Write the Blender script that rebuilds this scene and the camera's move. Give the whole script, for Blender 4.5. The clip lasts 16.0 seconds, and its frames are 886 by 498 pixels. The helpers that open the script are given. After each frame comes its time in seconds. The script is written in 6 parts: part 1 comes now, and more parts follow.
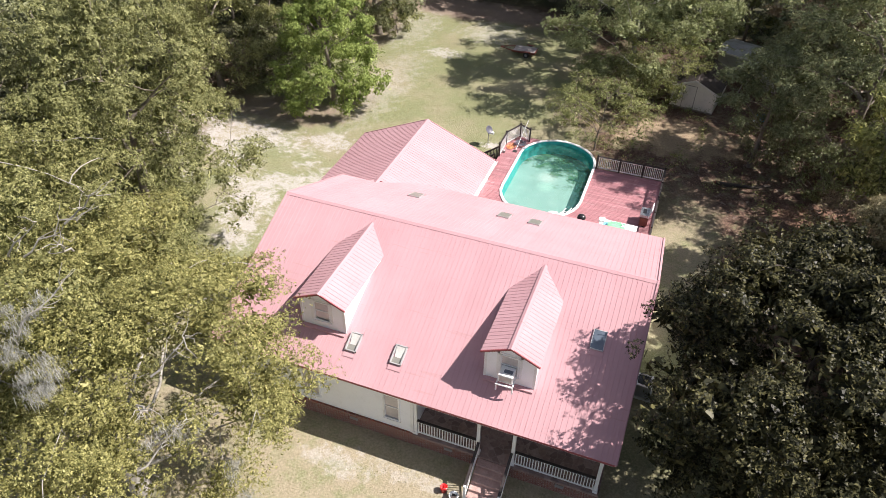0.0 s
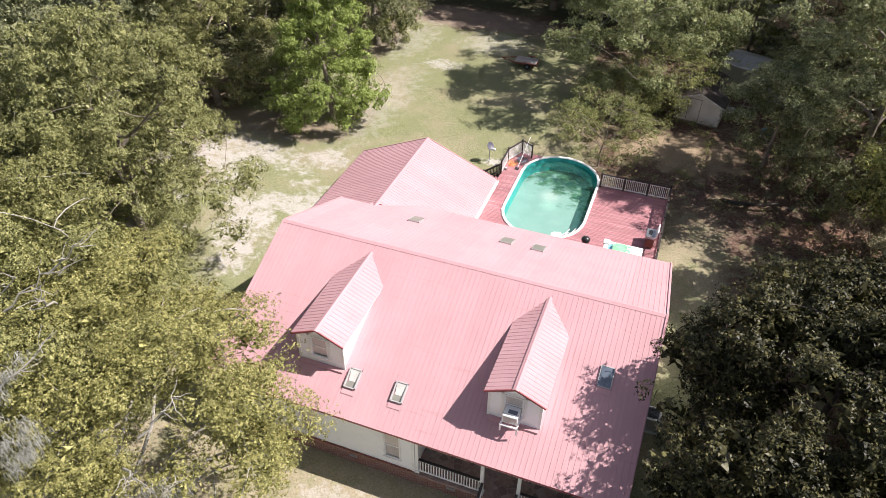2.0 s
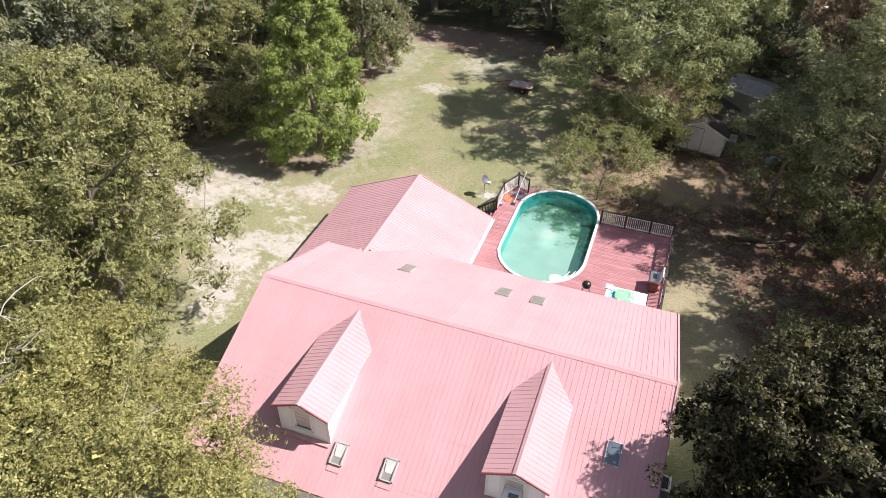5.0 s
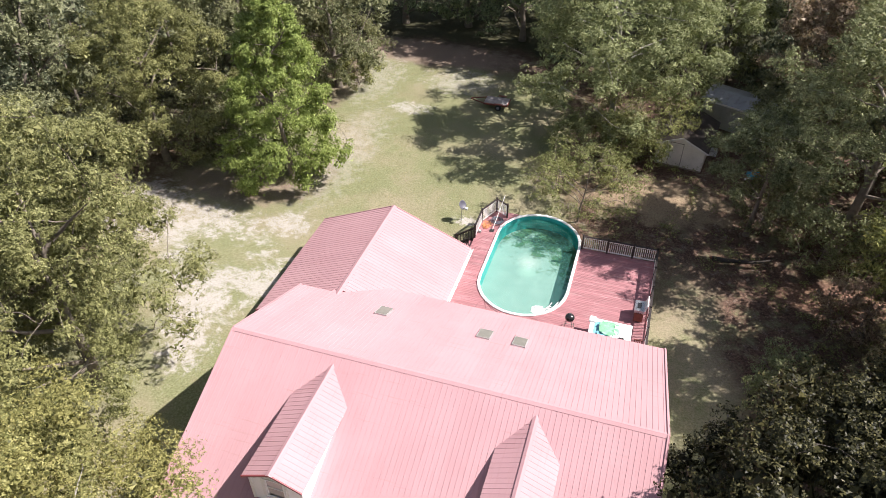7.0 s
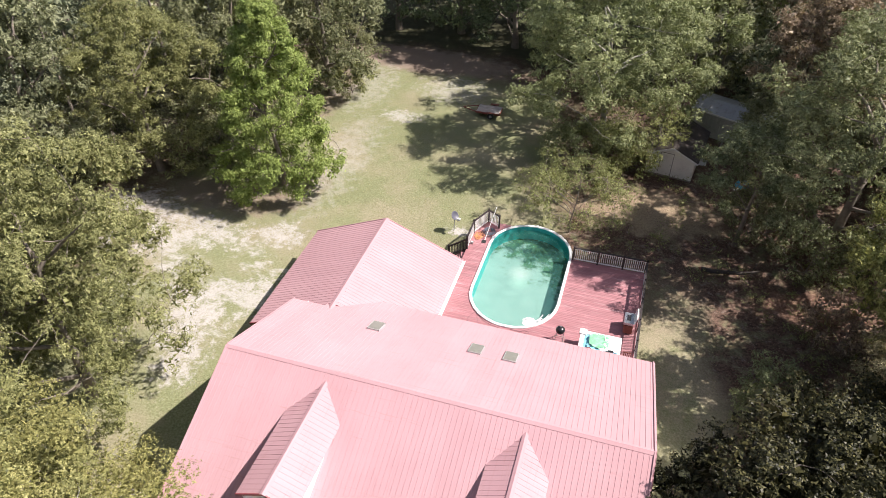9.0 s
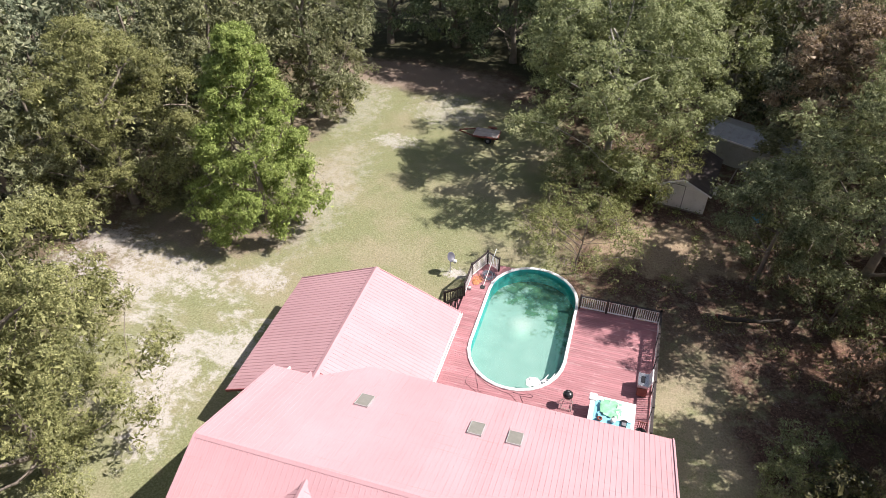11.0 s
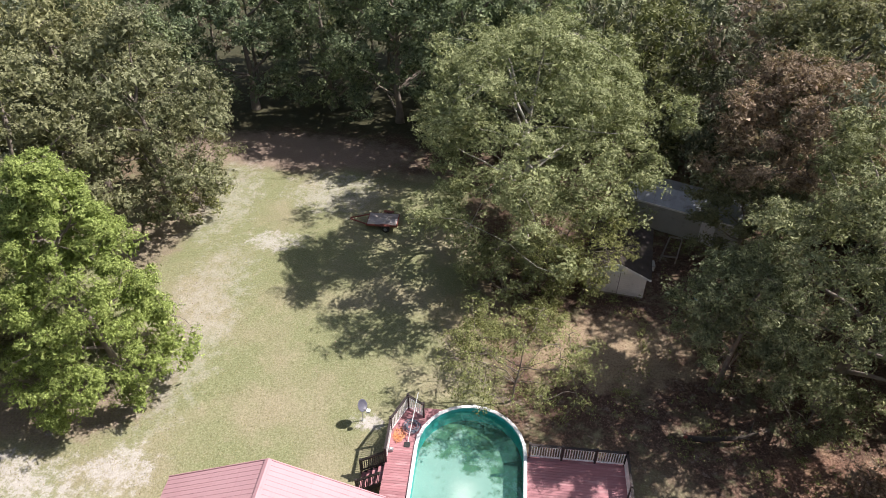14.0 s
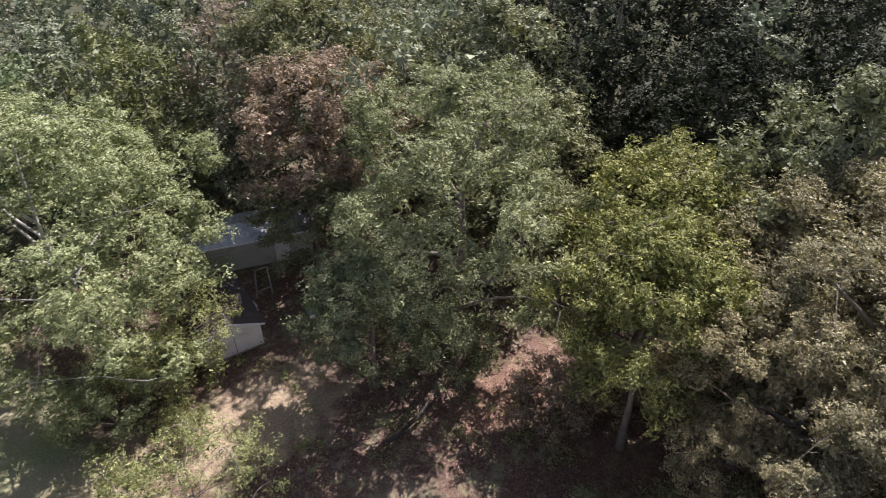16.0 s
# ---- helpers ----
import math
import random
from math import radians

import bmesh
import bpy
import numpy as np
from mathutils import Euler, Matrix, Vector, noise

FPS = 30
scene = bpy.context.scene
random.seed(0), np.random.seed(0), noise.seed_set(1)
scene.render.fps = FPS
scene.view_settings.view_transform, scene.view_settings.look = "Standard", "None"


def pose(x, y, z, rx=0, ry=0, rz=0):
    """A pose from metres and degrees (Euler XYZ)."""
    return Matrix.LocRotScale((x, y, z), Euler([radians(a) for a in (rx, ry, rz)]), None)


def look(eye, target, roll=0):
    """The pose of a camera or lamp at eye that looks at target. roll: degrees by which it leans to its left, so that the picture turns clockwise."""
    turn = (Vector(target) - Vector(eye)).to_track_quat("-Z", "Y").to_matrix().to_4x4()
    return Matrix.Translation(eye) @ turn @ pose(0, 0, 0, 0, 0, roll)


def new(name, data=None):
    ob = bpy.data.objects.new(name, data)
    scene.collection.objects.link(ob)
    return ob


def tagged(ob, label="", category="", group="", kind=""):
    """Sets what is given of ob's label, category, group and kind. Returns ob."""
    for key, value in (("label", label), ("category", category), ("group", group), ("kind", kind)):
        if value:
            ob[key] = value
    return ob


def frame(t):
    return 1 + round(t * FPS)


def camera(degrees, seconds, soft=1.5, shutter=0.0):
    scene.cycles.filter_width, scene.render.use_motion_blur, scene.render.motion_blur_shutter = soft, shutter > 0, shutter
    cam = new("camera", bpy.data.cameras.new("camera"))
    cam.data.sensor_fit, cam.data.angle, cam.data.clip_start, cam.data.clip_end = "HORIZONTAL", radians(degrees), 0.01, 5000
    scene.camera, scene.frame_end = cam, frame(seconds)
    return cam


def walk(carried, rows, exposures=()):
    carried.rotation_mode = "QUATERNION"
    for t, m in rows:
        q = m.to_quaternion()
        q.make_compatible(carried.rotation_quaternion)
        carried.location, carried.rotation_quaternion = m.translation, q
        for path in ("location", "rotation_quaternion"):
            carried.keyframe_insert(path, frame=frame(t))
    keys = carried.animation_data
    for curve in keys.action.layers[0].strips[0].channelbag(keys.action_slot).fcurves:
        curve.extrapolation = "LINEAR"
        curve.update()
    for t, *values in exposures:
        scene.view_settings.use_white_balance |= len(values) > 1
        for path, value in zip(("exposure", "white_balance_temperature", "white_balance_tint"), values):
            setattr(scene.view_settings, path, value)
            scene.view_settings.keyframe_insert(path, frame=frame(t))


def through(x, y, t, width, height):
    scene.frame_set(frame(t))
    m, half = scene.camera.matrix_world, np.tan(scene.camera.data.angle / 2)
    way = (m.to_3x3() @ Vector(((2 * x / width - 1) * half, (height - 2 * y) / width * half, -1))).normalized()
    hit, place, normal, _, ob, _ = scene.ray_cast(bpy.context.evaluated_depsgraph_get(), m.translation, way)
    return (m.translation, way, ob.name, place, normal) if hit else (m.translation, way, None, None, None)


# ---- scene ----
cam = camera(65.5, 16.0, 0.6, 0.1)
PATH = [
    (0, (-1.048, 0.311, 27.346), (-1.587, 1.763, 26.08), 0.8),
    (0.5, (-1.016, 0.456, 27.455), (-1.56, 1.904, 26.187), 0.4),
    (1, (-1.192, 0.787, 27.464), (-1.734, 2.236, 26.196), 0.4),
    (1.5, (-1.512, 1.268, 27.579), (-2.049, 2.72, 26.314), 0.8),
    (2, (-1.716, 1.928, 27.868), (-2.255, 3.378, 26.599), 0.5),
    (2.5, (-1.94, 2.495, 27.968), (-2.479, 3.945, 26.702), 0.5),
    (3, (-2.165, 2.986, 28.042), (-2.702, 4.438, 26.777), 0.5),
    (3.5, (-2.334, 3.418, 28.064), (-2.871, 4.873, 26.801), 0.7),
    (6, (-3.271, 6.385, 28.623), (-3.791, 7.851, 27.365), 0.4),
    (6.5, (-3.456, 7.096, 28.811), (-3.978, 8.561, 27.554), 0.2),
    (7, (-3.326, 7.47, 29.072), (-3.803, 8.946, 27.809), -0.2),
    (7.5, (-3.469, 7.483, 29.356), (-3.921, 8.961, 28.086), 0.2),
    (8, (-3.368, 7.525, 29.695), (-3.822, 9.003, 28.426), 0.2),
    (8.5, (-3.293, 7.537, 29.917), (-3.749, 9.014, 28.648), 0.1),
    (8.7, (-3.258, 7.594, 29.986), (-3.719, 9.07, 28.717), 0.1),
    (10.8, (-4.419, 11.61, 30.244), (-4.865, 13.08, 28.963), -0.1),
    (11, (-4.741, 12.453, 30.261), (-5.184, 13.922, 28.979), 0.1),
    (11.5, (-5.467, 14.653, 30.295), (-5.909, 16.125, 29.015), 0.1),
    (12, (-6.113, 16.85, 30.206), (-6.557, 18.328, 28.933), 0.1),
    (12.5, (-6.593, 18.678, 30.044), (-7.033, 20.165, 28.781), 0.2),
    (13, (-7.003, 20.455, 30.068), (-7.385, 21.956, 28.802), 0.1),
    (13.5, (-7.37, 21.884, 30.076), (-7.636, 23.411, 28.812), 0.2),
    (14, (-7.766, 23.112, 30.147), (-7.916, 24.655, 28.884), 0.4),
    (14.5, (-7.868, 24.241, 30.075), (-7.786, 25.793, 28.815), 0.2),
    (15, (-8.104, 25.197, 30.024), (-7.795, 26.723, 28.769), 0.1),
    (15.5, (-8.267, 25.987, 29.747), (-7.621, 27.422, 28.512), 0.0),
    (16, (-8.5, 27.027, 29.797), (-7.495, 28.238, 28.563), -0.9),
]
walk(cam, [(t, look(eye, target, roll)) for t, eye, target, roll in PATH], [(0.0, 0.95, 6500, 15), (12.0, 0.92, 6500, 15), (14.5, 0.88, 6450, 15), (15.5, 0.98, 6300, 18), (16.0, 1.22, 6150, 20)])

# ---- sky, sun ----
SUN_AZ, SUN_EL = radians(73.0), radians(50.0)      # azimuth from +y towards +x
sun_dir = Vector((math.sin(SUN_AZ) * math.cos(SUN_EL), math.cos(SUN_AZ) * math.cos(SUN_EL), math.sin(SUN_EL)))
world = bpy.data.worlds.new("sky")
scene.world = world
world.use_nodes = True
wn = world.node_tree
sky = wn.nodes.new("ShaderNodeTexSky")
sky.sky_type, sky.sun_disc = "NISHITA", False
sky.sun_elevation, sky.sun_rotation = SUN_EL, SUN_AZ
wn.nodes["Background"].inputs[1].default_value = 0.069
soft_sky = wn.nodes.new("ShaderNodeHueSaturation")
soft_sky.inputs["Saturation"].default_value = 0.62
wn.links.new(sky.outputs[0], soft_sky.inputs["Color"])
wn.links.new(soft_sky.outputs[0], wn.nodes["Background"].inputs[0])
sun = new("sun", bpy.data.lights.new("sun", "SUN"))
sun.data.energy, sun.data.angle, sun.data.color = 4.4, radians(0.53), (1.0, 0.945, 0.875)
sun.matrix_world = look(sun_dir * 100, (0, 0, 0))


# ---- materials ----
def nodes_of(name):
    m = bpy.data.materials.new(name)
    m.use_nodes = True
    return m, m.node_tree.nodes, m.node_tree.links, m.node_tree.nodes["Principled BSDF"]


def noise_node(n, l, scale, detail=4.0, vec=None, rough=0.55):
    t = n.new("ShaderNodeTexNoise")
    t.inputs["Scale"].default_value, t.inputs["Detail"].default_value, t.inputs["Roughness"].default_value = scale, detail, rough
    if vec is not None:
        l.new(vec, t.inputs["Vector"])
    return t.outputs["Fac"]


def ramp(n, l, fac, stops):
    r = n.new("ShaderNodeValToRGB")
    while len(r.color_ramp.elements) < len(stops):
        r.color_ramp.elements.new(0.5)
    for e, (p, c) in zip(r.color_ramp.elements, stops):
        e.position, e.color = p, (*c, 1) if len(c) == 3 else c
    l.new(fac, r.inputs[0])
    return r.outputs[0]


def mix(n, l, fac, a, b, kind="MIX"):
    m = n.new("ShaderNodeMix")
    m.data_type, m.blend_type = "RGBA", kind
    for value, socket in ((fac, 0), (a, 6), (b, 7)):
        if hasattr(value, "links"):
            l.new(value, m.inputs[socket])
        elif socket == 0:
            m.inputs[0].default_value = value
        else:
            m.inputs[socket].default_value = (*value, 1)
    return m.outputs[2]


def maths(n, l, op, a, b=0.0, c=None):
    m = n.new("ShaderNodeMath")
    m.operation = op
    for i, v in enumerate((a, b) if c is None else (a, b, c)):
        if hasattr(v, "links"):
            l.new(v, m.inputs[i])
        else:
            m.inputs[i].default_value = v
    return m.outputs[0]


def step(n, l, value, lo, hi):
    m = n.new("ShaderNodeMapRange")
    m.interpolation_type = "SMOOTHSTEP"
    m.inputs[1].default_value, m.inputs[2].default_value = lo, hi
    l.new(value, m.inputs[0])
    return m.outputs[0]


def bump(n, l, p, height, strength, distance=0.02):
    b = n.new("ShaderNodeBump")
    b.inputs["Strength"].default_value, b.inputs["Distance"].default_value = strength, distance
    l.new(height, b.inputs["Height"])
    l.new(b.outputs[0], p.inputs["Normal"])


def paint(name, colour, rough=0.6, metal=0.0, vary=0.12, big=0.8, fine=25.0, dirt=None, dirt_amount=0.3, relief=0.15, piece=0.0, stretch=None):
    """A coloured surface with stains at one scale, grain at another."""
    m, n, l, p = nodes_of(name)
    pos = n.new("ShaderNodeNewGeometry").outputs["Position"]
    if stretch:
        mp = n.new("ShaderNodeMapping")
        mp.inputs["Scale"].default_value = stretch
        l.new(pos, mp.inputs[0])
        pos = mp.outputs[0]
    a, b = noise_node(n, l, big, 5, pos), noise_node(n, l, fine, 4, pos)
    lo, hi = tuple(c * (1 - vary) for c in colour), tuple(min(1, c * (1 + vary)) for c in colour)
    col = ramp(n, l, a, [(0.3, lo), (0.7, hi)])
    col = mix(n, l, 0.35, col, ramp(n, l, b, [(0.35, lo), (0.65, hi)]))
    if dirt:
        col = mix(n, l, maths(n, l, "MULTIPLY", step(n, l, noise_node(n, l, big * 2.3, 8, pos, 0.7), 0.5, 0.72), dirt_amount), col, dirt)
    if piece:
        rnd = n.new("ShaderNodeObjectInfo").outputs["Random"]
        col = mix(n, l, 1.0, col, ramp(n, l, rnd, [(0.0, (1 - piece,) * 3), (1.0, (1.0,) * 3)]), "MULTIPLY")
    l.new(col, p.inputs["Base Color"])
    l.new(ramp(n, l, b, [(0.3, (rough * 0.85,) * 3), (0.7, (min(1, rough * 1.12),) * 3)]), p.inputs["Roughness"])
    p.inputs["Metallic"].default_value = metal
    if relief:
        bump(n, l, p, b, relief, 0.01)
    return m


def leafage(name, dark, mid, light, through=0.17, patch=0.35, gloss=0.13, grain=0.45):
    """Leaves that differ leaf by leaf and from bough to bough, and let some light through."""
    m, n, l, p = nodes_of(name)
    geo = n.new("ShaderNodeNewGeometry")
    col = ramp(n, l, geo.outputs["Random Per Island"], [(0.0, dark), (0.5, mid), (0.85, light), (1.0, tuple(min(1.0, c * 1.15) for c in light))])
    big = noise_node(n, l, grain, 3, geo.outputs["Position"])
    col = mix(n, l, maths(n, l, "MULTIPLY", step(n, l, big, 0.42, 0.65), patch), col, tuple(0.5 * (a + b) for a, b in zip(mid, light)))
    rnd = n.new("ShaderNodeObjectInfo").outputs["Random"]
    col = mix(n, l, 1.0, col, ramp(n, l, rnd, [(0.0, (0.90, 0.88, 0.91)), (1.0, (1.10, 1.02, 0.97))]), "MULTIPLY")
    l.new(col, p.inputs["Base Color"])
    p.inputs["Roughness"].default_value = 0.46
    p.inputs["Specular IOR Level"].default_value = gloss
    t = n.new("ShaderNodeBsdfTranslucent")
    l.new(mix(n, l, 1.0, col, (1.12, 1.18, 0.75), "MULTIPLY"), t.inputs[0])
    s = n.new("ShaderNodeMixShader")
    s.inputs[0].default_value = through
    l.new(p.outputs[0], s.inputs[1]), l.new(t.outputs[0], s.inputs[2])
    l.new(s.outputs[0], n["Material Output"].inputs[0])
    return m


def roof_paint():
    m, n, l, p = nodes_of("roof_paint")
    pos = n.new("ShaderNodeNewGeometry").outputs["Position"]
    col = ramp(n, l, noise_node(n, l, 0.35, 5, pos), [(0.3, (0.498, 0.302, 0.322)), (0.7, (0.545, 0.337, 0.359))])
    streak = n.new("ShaderNodeMapping")
    streak.inputs["Scale"].default_value = (9.0, 0.5, 0.5)
    l.new(pos, streak.inputs[0])
    st = step(n, l, noise_node(n, l, 1.3, 5, streak.outputs[0], 0.65), 0.5, 0.78)
    col = mix(n, l, maths(n, l, "MULTIPLY", st, 0.22), col, (0.40, 0.17, 0.175))
    # rusty water marks that run down the slopes of the rear wing
    run = n.new("ShaderNodeMapping")
    run.inputs["Scale"].default_value = (0.28, 5.0, 0.28)
    l.new(pos, run.inputs[0])
    mark = step(n, l, noise_node(n, l, 1.0, 6, run.outputs[0], 0.7), 0.58, 0.76)
    col = mix(n, l, maths(n, l, "MULTIPLY", mark, 0.35), col, (0.33, 0.17, 0.15))
    rnd = n.new("ShaderNodeObjectInfo").outputs["Random"]
    col = mix(n, l, 1.0, col, ramp(n, l, rnd, [(0, (0.95, 0.94, 0.94)), (1, (1.0, 1.0, 1.0))]), "MULTIPLY")
    l.new(col, p.inputs["Base Color"])
    p.inputs["Roughness"].default_value = 0.55
    p.inputs["Specular IOR Level"].default_value = 0.0
    bump(n, l, p, noise_node(n, l, 3.0, 2, pos), 0.12, 0.01)
    return m


def ground_soil():
    """Lawn, bare sand and leaf litter in one sheet."""
    m, n, l, p = nodes_of("ground_soil")
    geo = n.new("ShaderNodeNewGeometry")
    pos = geo.outputs["Position"]
    sep = n.new("ShaderNodeSeparateXYZ")
    l.new(pos, sep.inputs[0])
    x, y = sep.outputs[0], sep.outputs[1]
    fine, mid_n, big = noise_node(n, l, 9.0, 6, pos, 0.7), noise_node(n, l, 1.1, 6, pos, 0.65), noise_node(n, l, 0.16, 5, pos)
    grass = ramp(n, l, fine, [(0.25, (0.110, 0.120, 0.056)), (0.5, (0.222, 0.236, 0.122)), (0.78, (0.395, 0.388, 0.250))])
    dry = ramp(n, l, fine, [(0.25, (0.225, 0.19, 0.12)), (0.75, (0.44, 0.385, 0.28))])
    col = mix(n, l, maths(n, l, "MULTIPLY", step(n, l, big, 0.42, 0.66), 0.75), grass, dry)
    col = mix(n, l, maths(n, l, "MULTIPLY", step(n, l, mid_n, 0.52, 0.7), 0.4), col, dry)
    front = step(n, l, maths(n, l, "MULTIPLY", y, -1.0), -22.0, -17.0)
    side = maths(n, l, "MULTIPLY", maths(n, l, "MULTIPLY", step(n, l, x, -1.5, 0.5), step(n, l, y, 29.0, 35.0)), 0.85)
    col = mix(n, l, maths(n, l, "MULTIPLY", maths(n, l, "MAXIMUM", front, side), step(n, l, mid_n, 0.3, 0.6)), col, dry)
    litter = ramp(n, l, noise_node(n, l, 7.0, 7, pos, 0.8), [(0.3, (0.032, 0.020, 0.016)), (0.48, (0.105, 0.068, 0.052)), (0.62, (0.215, 0.135, 0.102)), (0.76, (0.44, 0.32, 0.25))])
    # litter under the trees: beyond a wavering border
    wave = maths(n, l, "MULTIPLY", maths(n, l, "SUBTRACT", noise_node(n, l, 0.22, 5, pos), 0.5), 9.0)
    right = step(n, l, maths(n, l, "ADD", maths(n, l, "ADD", x, wave), maths(n, l, "MULTIPLY", maths(n, l, "SUBTRACT", y, 45.0), 0.18)), -8.5, -5.0)
    right = maths(n, l, "MULTIPLY", right, step(n, l, y, 37.0, 47.0))
    right = maths(n, l, "MAXIMUM", right, step(n, l, maths(n, l, "ADD", maths(n, l, "ADD", x, maths(n, l, "MULTIPLY", wave, 0.5)), maths(n, l, "MULTIPLY", maths(n, l, "SUBTRACT", y, 36.0), 0.2)), 2.9, 5.0))
    left = step(n, l, maths(n, l, "MULTIPLY", maths(n, l, "ADD", x, wave), -1.0), 34.0, 38.0)
    left = maths(n, l, "MULTIPLY", left, 0.8)
    back = step(n, l, maths(n, l, "ADD", y, wave), 67.0, 71.0)
    under = maths(n, l, "MAXIMUM", maths(n, l, "MAXIMUM", right, left), back)
    under = maths(n, l, "MULTIPLY", under, step(n, l, mid_n, 0.25, 0.5))
    pale = maths(n, l, "MULTIPLY", step(n, l, noise_node(n, l, 2.1, 8, pos, 0.75), 0.55, 0.64), 0.5)
    litter = mix(n, l, pale, litter, ramp(n, l, fine, [(0.3, (0.18, 0.15, 0.125)), (0.7, (0.55, 0.46, 0.395))]))
    weeds = maths(n, l, "MULTIPLY", step(n, l, noise_node(n, l, 0.5, 6, pos, 0.7), 0.52, 0.66), 0.5)
    litter = mix(n, l, weeds, litter, grass)
    col = mix(n, l, under, col, litter)
    # green-brown floor under the far woods, with the trees' shade put into its colour
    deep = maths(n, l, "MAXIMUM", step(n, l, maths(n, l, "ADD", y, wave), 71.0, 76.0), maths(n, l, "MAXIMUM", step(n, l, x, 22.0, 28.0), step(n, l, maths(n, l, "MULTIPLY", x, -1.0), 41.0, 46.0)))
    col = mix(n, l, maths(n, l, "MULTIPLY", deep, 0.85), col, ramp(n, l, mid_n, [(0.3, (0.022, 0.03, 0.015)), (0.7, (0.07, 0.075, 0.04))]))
    # trodden brown soil under the maple and along the clearing's edge
    for cx, cy, rx, ry, most in ((-31.6, 44.4, 5.5, 2.2, 0.8), (-31.5, 61.5, 2.4, 7.0, 0.7), (-26.0, 71.5, 12.0, 3.0, 0.8), (-27.0, 47.5, 2.2, 4.0, 0.5)):
        dx, dy = maths(n, l, "MULTIPLY", maths(n, l, "SUBTRACT", x, cx), 1 / rx), maths(n, l, "MULTIPLY", maths(n, l, "SUBTRACT", y, cy), 1 / ry)
        d = maths(n, l, "ADD", maths(n, l, "MULTIPLY", dx, dx), maths(n, l, "MULTIPLY", dy, dy))
        d = maths(n, l, "ADD", d, maths(n, l, "MULTIPLY", maths(n, l, "SUBTRACT", mid_n, 0.5), 2.0))
        worn = maths(n, l, "MULTIPLY", step(n, l, maths(n, l, "MULTIPLY", d, -1.0), -1.3, -0.4), most)
        col = mix(n, l, worn, col, ramp(n, l, fine, [(0.25, (0.16, 0.115, 0.09)), (0.75, (0.38, 0.30, 0.245))]))
    # straw in the opening before the shed, drifts of rust-coloured leaves under the oaks
    straw_tones, rust_tones = [(0.25, (0.20, 0.145, 0.095)), (0.5, (0.36, 0.28, 0.185)), (0.75, (0.52, 0.42, 0.30))], [(0.3, (0.07, 0.038, 0.028)), (0.5, (0.22, 0.125, 0.088)), (0.72, (0.50, 0.33, 0.24))]
    for cx, cy, rx, ry, most, tones in ((-1.0, 51.5, 5.5, 3.2, 0.8, straw_tones), (-8.5, 53.5, 3.0, 2.5, 0.5, straw_tones), (9.8, 44.2, 3.4, 1.8, 0.8, rust_tones), (13.5, 45.0, 2.4, 1.4, 0.4, rust_tones), (12.0, 37.5, 3.0, 2.2, 0.4, rust_tones)):
        dx, dy = maths(n, l, "MULTIPLY", maths(n, l, "SUBTRACT", x, cx), 1 / rx), maths(n, l, "MULTIPLY", maths(n, l, "SUBTRACT", y, cy), 1 / ry)
        d = maths(n, l, "ADD", maths(n, l, "MULTIPLY", dx, dx), maths(n, l, "MULTIPLY", dy, dy))
        d = maths(n, l, "ADD", d, maths(n, l, "MULTIPLY", maths(n, l, "SUBTRACT", mid_n, 0.5), 3.0))
        straw = maths(n, l, "MULTIPLY", step(n, l, maths(n, l, "MULTIPLY", d, -1.0), -1.3, -0.3), most)
        col = mix(n, l, straw, col, ramp(n, l, fine, tones))
    # bare sandy patches
    sand = ramp(n, l, fine, [(0.2, (0.34, 0.315, 0.295)), (0.8, (0.62, 0.585, 0.555))])
    cover = None
    ragged = maths(n, l, "ADD", maths(n, l, "MULTIPLY", maths(n, l, "SUBTRACT", noise_node(n, l, 1.3, 10, pos, 0.85), 0.5), 15.0), maths(n, l, "MULTIPLY", maths(n, l, "SUBTRACT", fine, 0.5), 1.2))
    for cx, cy, rx, ry, most in ((-23.2, 59.6, 1.8, 1.0, 0.7), (-25.8, 41.2, 1.7, 1.2, 0.8), (-27.0, 32.2, 1.8, 2.8, 0.9), (-31.5, 40.0, 4.2, 1.6, 0.85), (-36.0, 38.0, 4.5, 1.8, 0.8), (-37.5, 41.6, 3.2, 1.5, 0.7),
                                 (-24.4, 34.8, 1.5, 1.9, 0.8), (-20.2, 65.8, 3.2, 2.4, 0.5), (-14.0, 45.3, 0.8, 0.45, 0.9), (-11.8, 15.8, 1.5, 0.7, 0.5), (-8.3, 16.3, 2.0, 0.4, 0.4),
                                 (-25.7, 29.0, 1.3, 2.0, 0.85), (-25.8, 51.5, 2.2, 7.0, 0.35), (-28.2, 64.0, 2.2, 4.5, 0.4)):
        dx, dy = maths(n, l, "MULTIPLY", maths(n, l, "SUBTRACT", x, cx), 1 / rx), maths(n, l, "MULTIPLY", maths(n, l, "SUBTRACT", y, cy), 1 / ry)
        d = maths(n, l, "ADD", maths(n, l, "MULTIPLY", dx, dx), maths(n, l, "MULTIPLY", dy, dy))
        one = maths(n, l, "MULTIPLY", step(n, l, maths(n, l, "MULTIPLY", maths(n, l, "ADD", d, ragged), -1.0), -1.5, 0.2), most)
        cover = one if cover is None else maths(n, l, "MAXIMUM", cover, one)
    # thin sandy streaks through the worn lawn beside the house
    lie = n.new("ShaderNodeMapping")
    lie.inputs["Rotation"].default_value, lie.inputs["Scale"].default_value = (0, 0, 0.6), (0.45, 1.0, 1.0)
    l.new(pos, lie.inputs[0])
    dx, dy = maths(n, l, "MULTIPLY", maths(n, l, "ADD", x, 30.0), 1 / 10.0), maths(n, l, "MULTIPLY", maths(n, l, "SUBTRACT", y, 36.0), 1 / 8.0)
